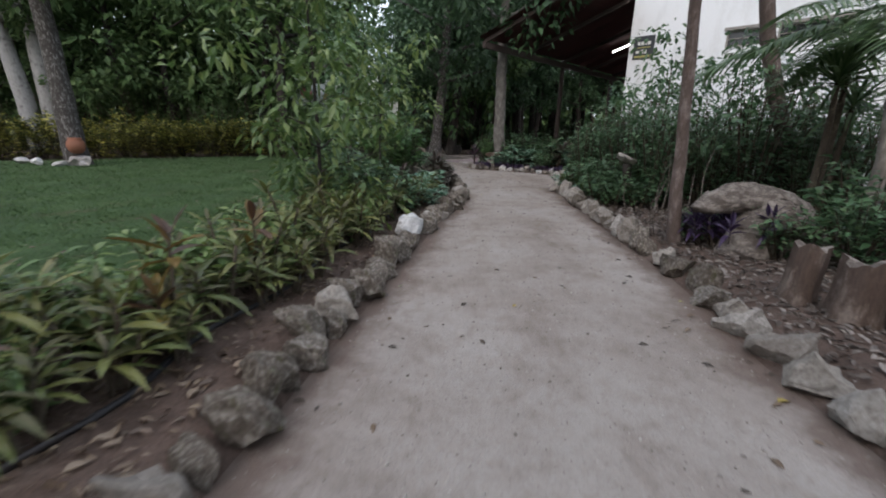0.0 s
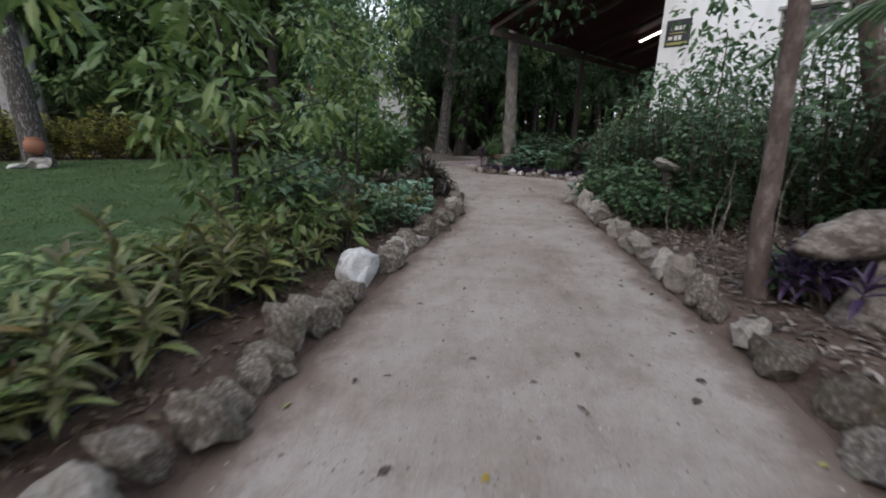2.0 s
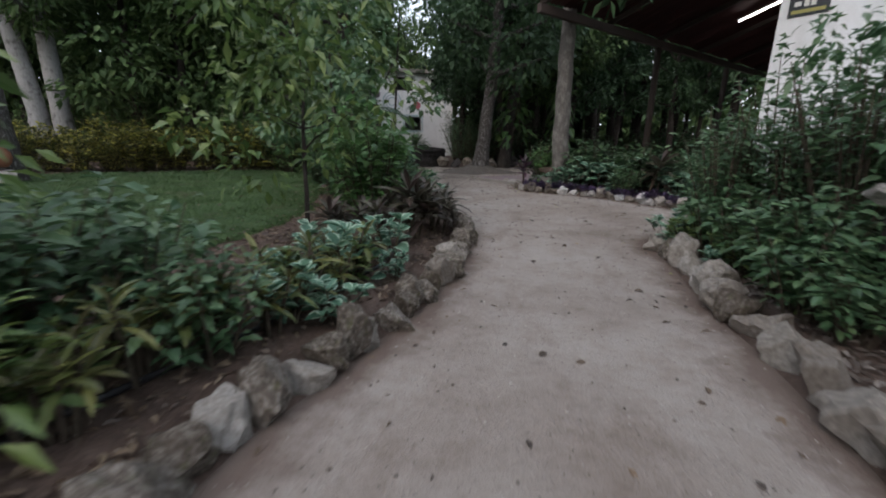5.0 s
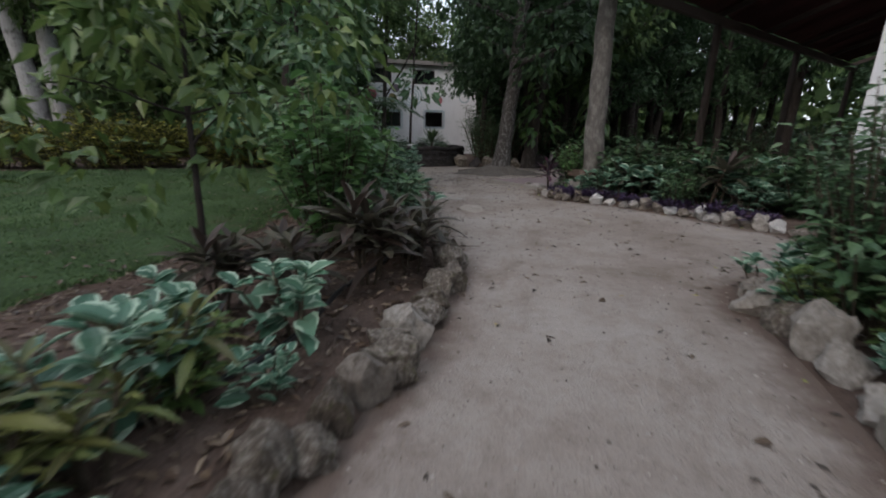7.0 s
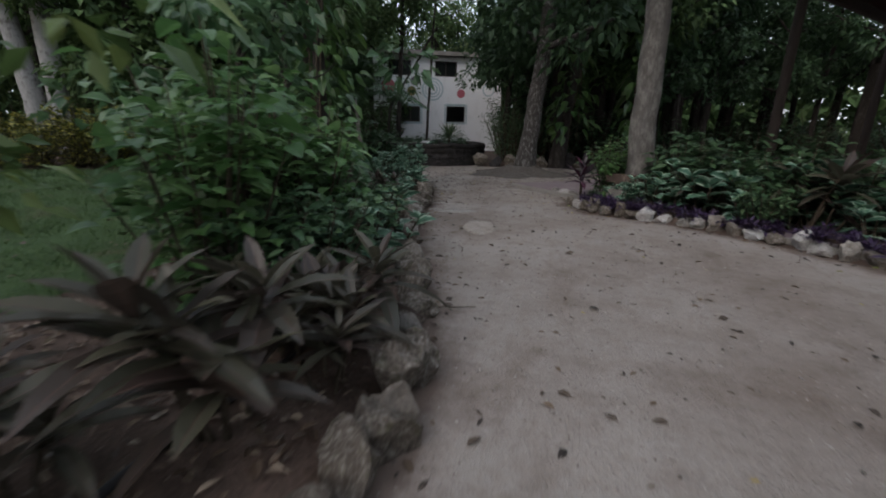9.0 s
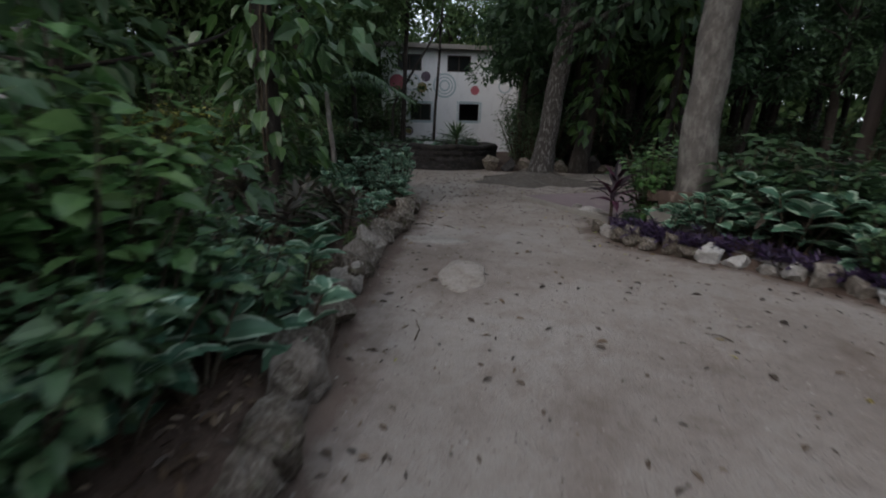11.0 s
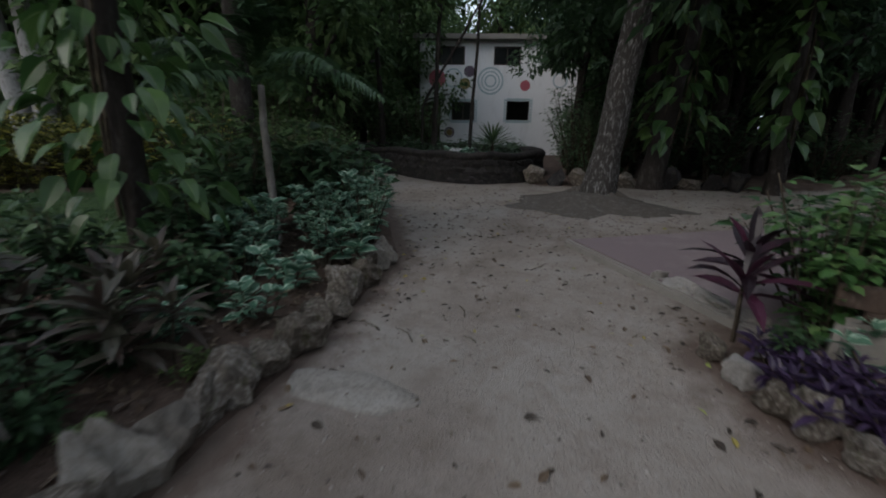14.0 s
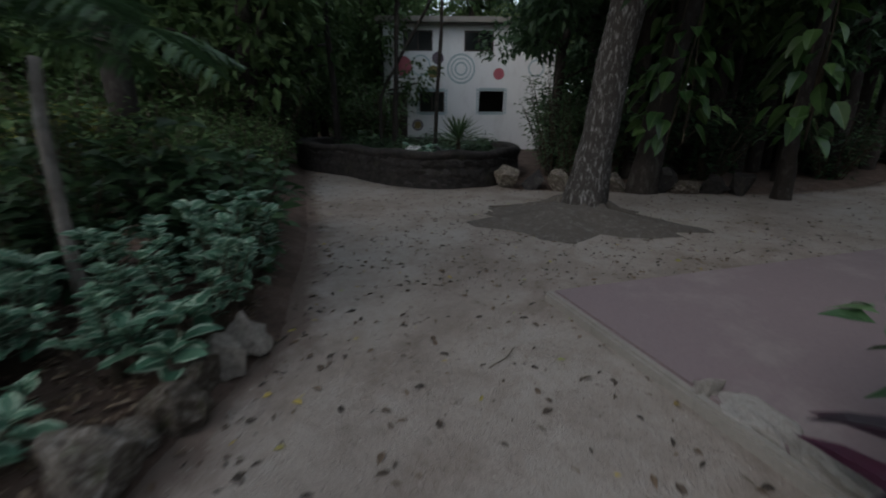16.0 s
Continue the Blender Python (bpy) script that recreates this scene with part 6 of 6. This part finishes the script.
def build_driftwood():
    rng = np.random.default_rng(81)
    t = thing("driftwood_log", pose(3.74, 5.06, gz(3.74, 5.06)) @ Matrix.Diagonal((1.0, 0.9, 0.84, 1)), "large arched weathered log with cracked pale wood", "log")

    def gnarl(points, radii, sides=20):
        s = np.linspace(0, len(points) - 1, 26)
        pts = np.array([[np.interp(q, range(len(points)), [p[i] for p in points]) for i in range(3)] for q in s])
        for _ in range(3):
            pts[1:-1] = (pts[:-2] + 2 * pts[1:-1] + pts[2:]) / 4
        rr = [float(np.interp(q, range(len(radii)), radii)) for q in s]
        v, f = tube([tuple(p) for p in pts], rr, sides)
        out = []
        for p in v:
            q = Vector(p)
            d = noise.fractal(Vector((q.x * 2.2, q.y * 2.2, q.z * 7)), 0.7, 2.1, 5) * 0.075
            out.append(tuple(q + Vector((d, d * 0.6, d))))
        f.append(tuple(range(sides))[::-1])
        return out, f

    v, f = gnarl([(-0.62, -0.05, 0.62), (-0.35, 0, 0.78), (0.1, 0.02, 0.80), (0.5, 0.1, 0.62), (0.72, 0.15, 0.25), (0.78, 0.15, -0.1)], [0.10, 0.19, 0.25, 0.30, 0.30, 0.33])
    put_part("arch", mesh_from("arch", v, f, WOOD_OLD, smooth=True), t)
    v, f = gnarl([(0.3, -0.02, 0.66), (0.16, -0.12, 0.42), (-0.02, -0.2, 0.14), (-0.1, -0.22, -0.14)], [0.30, 0.29, 0.29, 0.32])
    put_part("leg", mesh_from("leg", v, f, WOOD_OLD, smooth=True), t)
    p = thing("wooden_pedestal", pose(3.68, 8.45, gz(3.68, 8.45)), "dark wooden pedestal with a tilted grey slab on top", "pedestal")
    v, f = tube([(0, 0, -0.1), (0.02, 0, 0.4), (0, 0.02, 0.82)], [0.11, 0.08, 0.09], 12, 0.08, rng)
    put_part("post", mesh_from("post", v, f, BARK_DARK, smooth=True), p)
    st = put_part("slab", rock_mesh(901, STONE_SANDY, 3), p, "grey flat tilted slab")
    st.matrix_local = Matrix.Translation((-0.06, 0, 0.92)) @ Euler((0.0, 0.42, 0.2)).to_matrix().to_4x4() @ Matrix.Diagonal((0.25, 0.2, 0.075, 1))
    build_stump(3.10, 3.36, 0.12, 0.5, 82, "dark weathered upright log stump beside the mulch")
    build_stump(3.24, 2.98, 0.17, 0.46, 83, "split grey upright log stump beside the mulch")
    build_stump(3.44, 2.7, 0.15, 0.36, 84, "short grey upright log stump beside the mulch")
    build_stump(-1.55, 6.9, 0.09, 0.42, 85, "small cut post standing among the border plants")
    for k, (x, y, h) in enumerate([(3.25, 6.5, 0.75), (3.55, 6.9, 0.9), (3.3, 7.3, 0.6), (3.85, 7.2, 1.1), (3.1, 5.9, 0.5), (3.75, 6.2, 0.85), (4.3, 6.9, 1.2)]):
        v, f = tube(bend((0, 0, -0.04), (rng.uniform(-0.18, 0.18), rng.uniform(-0.15, 0.15), h), 5, 0.02, rng), [0.011, 0.010, 0.009, 0.008, 0.006, 0.004], 6)
        ob = tagged(new("dry_stalk", mesh_from("dry_stalk", v, f, WOOD_OLD, smooth=True)), "thin bare dry stalk standing in the mulch", "stalk", "dry stalks in the mulch")
        ob.location = (x, y, gz(x, y))
    # the pile by the lawn tree
    for i, (x, y, s) in enumerate([(-12.2, 14.0, 0.42), (-12.5, 13.6, 0.3), (-13.2, 13.6, 0.35), (-11.9, 13.8, 0.25), (-14.3, 14.2, 0.3)]):
        st = put_part("white_stone", ROCKS[i % 6][3])
        st.matrix_basis = Matrix.Translation((x, y, 0.13 + s * 0.3)) @ Euler((0, 0, i)).to_matrix().to_4x4() @ Matrix.Diagonal((s, s * 0.6, s * (0.75 if i == 0 else 0.4), 1))
        tagged(st, "whitewashed stone by the foot of the lawn tree", "stone", "white stones by the tree")
    pot = thing("clay_pot", pose(-12.2, 14.0, 0.52), "round terracotta pot on a white stone", "pot")
    bm = bmesh.new()
    prof = [(0.13, 0), (0.22, 0.1), (0.26, 0.25), (0.23, 0.38), (0.17, 0.45), (0.20, 0.5), (0.17, 0.5), (0.14, 0.44), (0.2, 0.36), (0.0, 0.3)]
    rings = [[bm.verts.new((r * math.cos(2 * math.pi * k / 20), r * math.sin(2 * math.pi * k / 20), z)) for k in range(20)] if r else None for r, z in prof]
    for a, b in zip(rings, rings[1:]):
        if b:
            for k in range(20):
                bm.faces.new((a[k], a[(k + 1) % 20], b[(k + 1) % 20], b[k]))
    bm.faces.new(rings[0][::-1])
    bm.faces.new(rings[-2])
    part("bowl", bm, TERRACOTTA, pot, smooth=True)
    # irrigation pipe through the left bed
    line = smooth_line(LEFT_EDGE[:10], 6)
    pts = []
    for i, p in enumerate(line):
        d = line[min(i + 1, len(line) - 1)] - line[max(i - 1, 0)]
        nrm = np.array((-d[1], d[0])) / np.linalg.norm(d)
        q = p + nrm * (0.78 + 0.05 * math.sin(i * 0.8))
        pts.append((q[0], q[1], gz(q[0], q[1]) + 0.02))
    v, f = tube(pts, [0.02] * len(pts), 9)
    tagged(new("irrigation_pipe", mesh_from("irrigation_pipe", v, f, BLACK_PIPE, smooth=True)), "black plastic irrigation pipe lying on the soil", "pipe")
    # broken kerb pieces by the terrace
    for k, (x, y, s, a) in enumerate([(0.96, 19.14, 0.27, -0.8), (1.22, 18.84, 0.30, -0.9), (1.42, 18.56, 0.22, -0.4), (0.74, 19.36, 0.15, 0.8)]):
        st = put_part("kerb_stone", KERB_ROCKS[k % 2])
        st.matrix_basis = Matrix.Translation((x, y, 0.06)) @ Euler((0, 0.06, a)).to_matrix().to_4x4() @ Matrix.Diagonal((s, s * 0.55, 0.12, 1))
        tagged(st, "pale broken kerb stone at the terrace edge", "stone")
    # mound of roots and earth under the lichened tree
    bm = bmesh.new()
    n = 30
    rng = np.random.default_rng(86)
    hub = bm.verts.new((0, 0, 0.30))
    wob = [1 + 0.20 * math.sin(3 * a + 1) + 0.16 * math.sin(7 * a) + rng.normal(0, 0.09) for a in np.linspace(0, 2 * math.pi, n, endpoint=False)]
    rings = []
    for rr, z in ((0.40, 0.24), (0.62, 0.15), (0.9, 0.08), (1.12, 0.035), (1.38, -0.05)):
        rings.append([bm.verts.new((rr * wob[i] * math.cos(2 * math.pi * i / n) * 1.35, rr * wob[i] * math.sin(2 * math.pi * i / n) * 0.9, z + rng.normal(0, 0.012))) for i in range(n)])
    for i in range(n):
        bm.faces.new((hub, rings[0][i], rings[0][(i + 1) % n]))
        for a, b in zip(rings, rings[1:]):
            bm.faces.new((a[i], b[i], b[(i + 1) % n], a[(i + 1) % n]))
    me = bpy.data.meshes.new("root_mound")
    bm.to_mesh(me)
    bm.free()
    me.materials.append(ROOT_EARTH)
    me.polygons.foreach_set("use_smooth", [True] * len(me.polygons))
    ob = tagged(new("root_mound", me), "mound of bare earth and roots round the tree", "mound", kind="structure")
    ob.location = (-0.72, 23.85, 0)
    for k in range(8):
        th = k * 0.785 + rng.uniform(-0.25, 0.25)
        far = rng.uniform(0.95, 1.5)
        cx, cy = 0.1, 0.62
        pts = [(cx + math.cos(th) * far * q * 1.2 + 0.06 * math.sin(q * 7 + k), cy + math.sin(th) * far * q * 0.8, 0.34 * (1 - q) ** 1.6 + 0.03) for q in np.linspace(0.16, 1, 9)]
        v, f = tube(pts, [0.10 - 0.085 * q for q in np.linspace(0, 1, 9)], 8, 0.12, rng)
        put_part("root", mesh_from("root", v, f, ROOT_EARTH, smooth=True), ob)


KERB_ROCKS = [rock_mesh(961, STONE_PATCH), rock_mesh(962, STONE_PATCH)]
ROOT_EARTH = bark_material("root_earth", (0.10, 0.088, 0.077), (0.165, 0.149, 0.133), 0.35, 9.0)


# ---- litter and grass ----
def litter(name, area, count, size, material, seed, label, category, weight=None, lift=0.012, flat=0.25, height=None):
    rng = np.random.default_rng(seed)
    q = np.array(area)
    m = count * (60 if weight is not None else 8)
    X = rng.uniform(q[:, 0].min(), q[:, 0].max(), m)
    Y = rng.uniform(q[:, 1].min(), q[:, 1].max(), m)
    ok = signed(area, X, Y) < -0.03
    if weight is not None:
        ok &= rng.uniform(0, 1, len(X)) < weight(X, Y)
    X, Y = X[ok][:count], Y[ok][:count]
    n = len(X)
    Z = (height(X, Y) if height else ground_height(X, Y)) + lift
    th = rng.uniform(0, 6.283, n)
    D = np.stack([np.cos(th), np.sin(th), rng.normal(0.05, flat, n)], 1)
    L = rng.uniform(*size, n)
    v, f, u = leaves(np.stack([X, Y, Z], 1), D, L, L * rng.uniform(0.14, 0.27, n), 0.1, 0.5, (0, 1, 0.8, 0), rng, twist=0.25)
    return tagged(new(name, mesh_from(name, v.tolist(), f, material, u)), label, category, kind="stuff")


def build_litter():
    sand = lambda X, Y: sand_height(X, Y) + 0.006
    near = [p for p in SAND_AREA]
    edge = lambda X, Y: (0.012 + 0.035 * ease(9, 13, Y)) * (1 + 2.5 * ease(-0.7, -0.1, signed(SAND_AREA, X, Y))) + 0.2 * np.exp(-((X + 0.9) ** 2 + (Y - 22.0) ** 2) / 9.0)
    litter("fallen_leaves", near, 5600, (0.03, 0.095), LEAF_FALLEN, 91, "brown fallen leaves scattered on the sand path", "leaf litter", edge, 0.0, 0.12, sand)
    litter("fallen_leaves", near, 240, (0.04, 0.09), LEAF_YELLOW, 92, "yellow and green fallen leaves on the path", "leaf litter", edge, 0.0, 0.12, sand)
    left_bed = [(p[0] - 0.25, p[1]) for p in LEFT_EDGE[1:]] + [(-6, 20.5), (-4.2, 16), (-2.6, 12), (-2.5, 8), (-2.8, 2), (-3.0, -1)]
    litter("leaf_litter", left_bed, 12000, (0.025, 0.095), LEAF_DRY, 93, "brown leaf litter on the soil of the bed", "leaf litter", None, 0.015, 0.3)
    right_bed = [(p[0] + 0.25, p[1]) for p in RIGHT_EDGE] + [(5, 11), (7, 8), (7, 1), (4, -2)]
    litter("mulch_litter", right_bed, 15000, (0.03, 0.11), MULCH, 94, "grey-brown wood and leaf mulch on the bed", "mulch", None, 0.015, 0.35)
    corner = [(1.5, 18.2), (2.1, 17.1), (3.4, 16.4), (4.6, 15.2), (7, 16), (5.4, 19), (3, 19.4)]
    litter("leaf_litter", corner, 700, (0.04, 0.11), LEAF_DRY, 95, "brown leaf litter on the soil of the bed", "leaf litter", None, 0.015, 0.3)
    litter("fallen_leaves", LAWN_AREA, 1500, (0.04, 0.1), LEAF_DRY, 97, "brown fallen leaves on the edge of the lawn", "leaf litter", lambda X, Y: 0.5 * np.exp(-np.abs(signed(LAWN_AREA, X, Y)) / 0.8), 0.05, 0.3)
    rng = np.random.default_rng(96)
    tw = []
    for k in range(46):
        x, y = (rng.uniform(-1.8, 2.4), rng.uniform(12, 23)) if k < 14 else (rng.uniform(2.7, 5.2), rng.uniform(1, 8))
        a = rng.uniform(0, 3.14)
        l = rng.uniform(0.12, 0.4)
        z = max(0.01, gz(x, y)) + 0.012
        tw.append(tube([(x, y, z), (x + math.cos(a) * l / 2, y + math.sin(a) * l / 2, z + 0.01), (x + math.cos(a + 0.2) * l, y + math.sin(a + 0.2) * l, z)], [0.006, 0.005, 0.003], 5))
    v, f = joined_tubes(tw)
    tagged(new("fallen_twigs", mesh_from("fallen_twigs", v, f, TWIG)), "thin dry twigs fallen on path and mulch", "twigs", kind="stuff")
    n = 14000
    X, Y = rng.uniform(-2, 4, n * 4), rng.uniform(-1, 26, n * 4)
    ok = signed(SAND_AREA, X, Y) < -0.05
    X, Y = X[ok][:n], Y[ok][:n]
    n = len(X)
    L = rng.uniform(0.003, 0.010, n) * rng.choice((1, 1, 1, 1, 1, 1, 1.8), n)
    th = rng.uniform(0, 6.28, n)
    base = np.array([(1, 0, 0), (-1, 0, 0), (0, 0.8, 0), (0, -0.8, 0), (0.1, 0, 0.7), (0, 0, -0.6)])
    faces = [(0, 2, 4), (2, 1, 4), (1, 3, 4), (3, 0, 4), (2, 0, 5), (1, 2, 5), (3, 1, 5), (0, 3, 5)]
    V = base[None] * L[:, None, None] * rng.uniform(0.6, 1.2, (n, 6, 1))
    R = np.stack([V[..., 0] * np.cos(th)[:, None] - V[..., 1] * np.sin(th)[:, None], V[..., 0] * np.sin(th)[:, None] + V[..., 1] * np.cos(th)[:, None], V[..., 2]], -1)
    R += np.stack([X, Y, sand_height(X, Y) + 0.001], 1)[:, None, :]
    F = [tuple(i * 6 + j for j in q) for i in range(n) for q in faces]
    tagged(new("gravel", mesh_from("gravel", R.reshape(-1, 3).tolist(), F, GRIT, smooth=True)), "small pale pebbles strewn on the sand path", "gravel", kind="stuff")
    # grass
    n = 150000
    X = -2.2 - rng.exponential(4.5, n * 3)
    Y = rng.uniform(-3, 21, n * 3)
    ok = (signed(LAWN_AREA, X, Y) + 0.15 * wobble(X, Y, 3.3) < 0.0)
    X, Y = X[ok][:n], Y[ok][:n]
    n = len(X)
    th = rng.uniform(0, 6.28, n)
    D = np.stack([np.cos(th) * 0.6, np.sin(th) * 0.6, np.full(n, 1.0)], 1)
    L = rng.uniform(0.03, 0.085, n) * (1 + 0.05 * np.abs(X))
    v, f, u = leaves(np.stack([X, Y, ground_height(X, Y) + 0.02], 1), D, L, 0.005 * (1 + 0.12 * np.abs(X)), 0.3, 0.1, (1, 0), rng)
    tagged(new("grass", mesh_from("grass", v.tolist(), f, GRASS, u)), "short green grass blades of the lawn", "grass", kind="stuff")


build_hedge()
build_left_bed()
build_right_beds()
build_saplings()
build_wall_trees()
build_pond_plants()
build_driftwood()
build_litter()
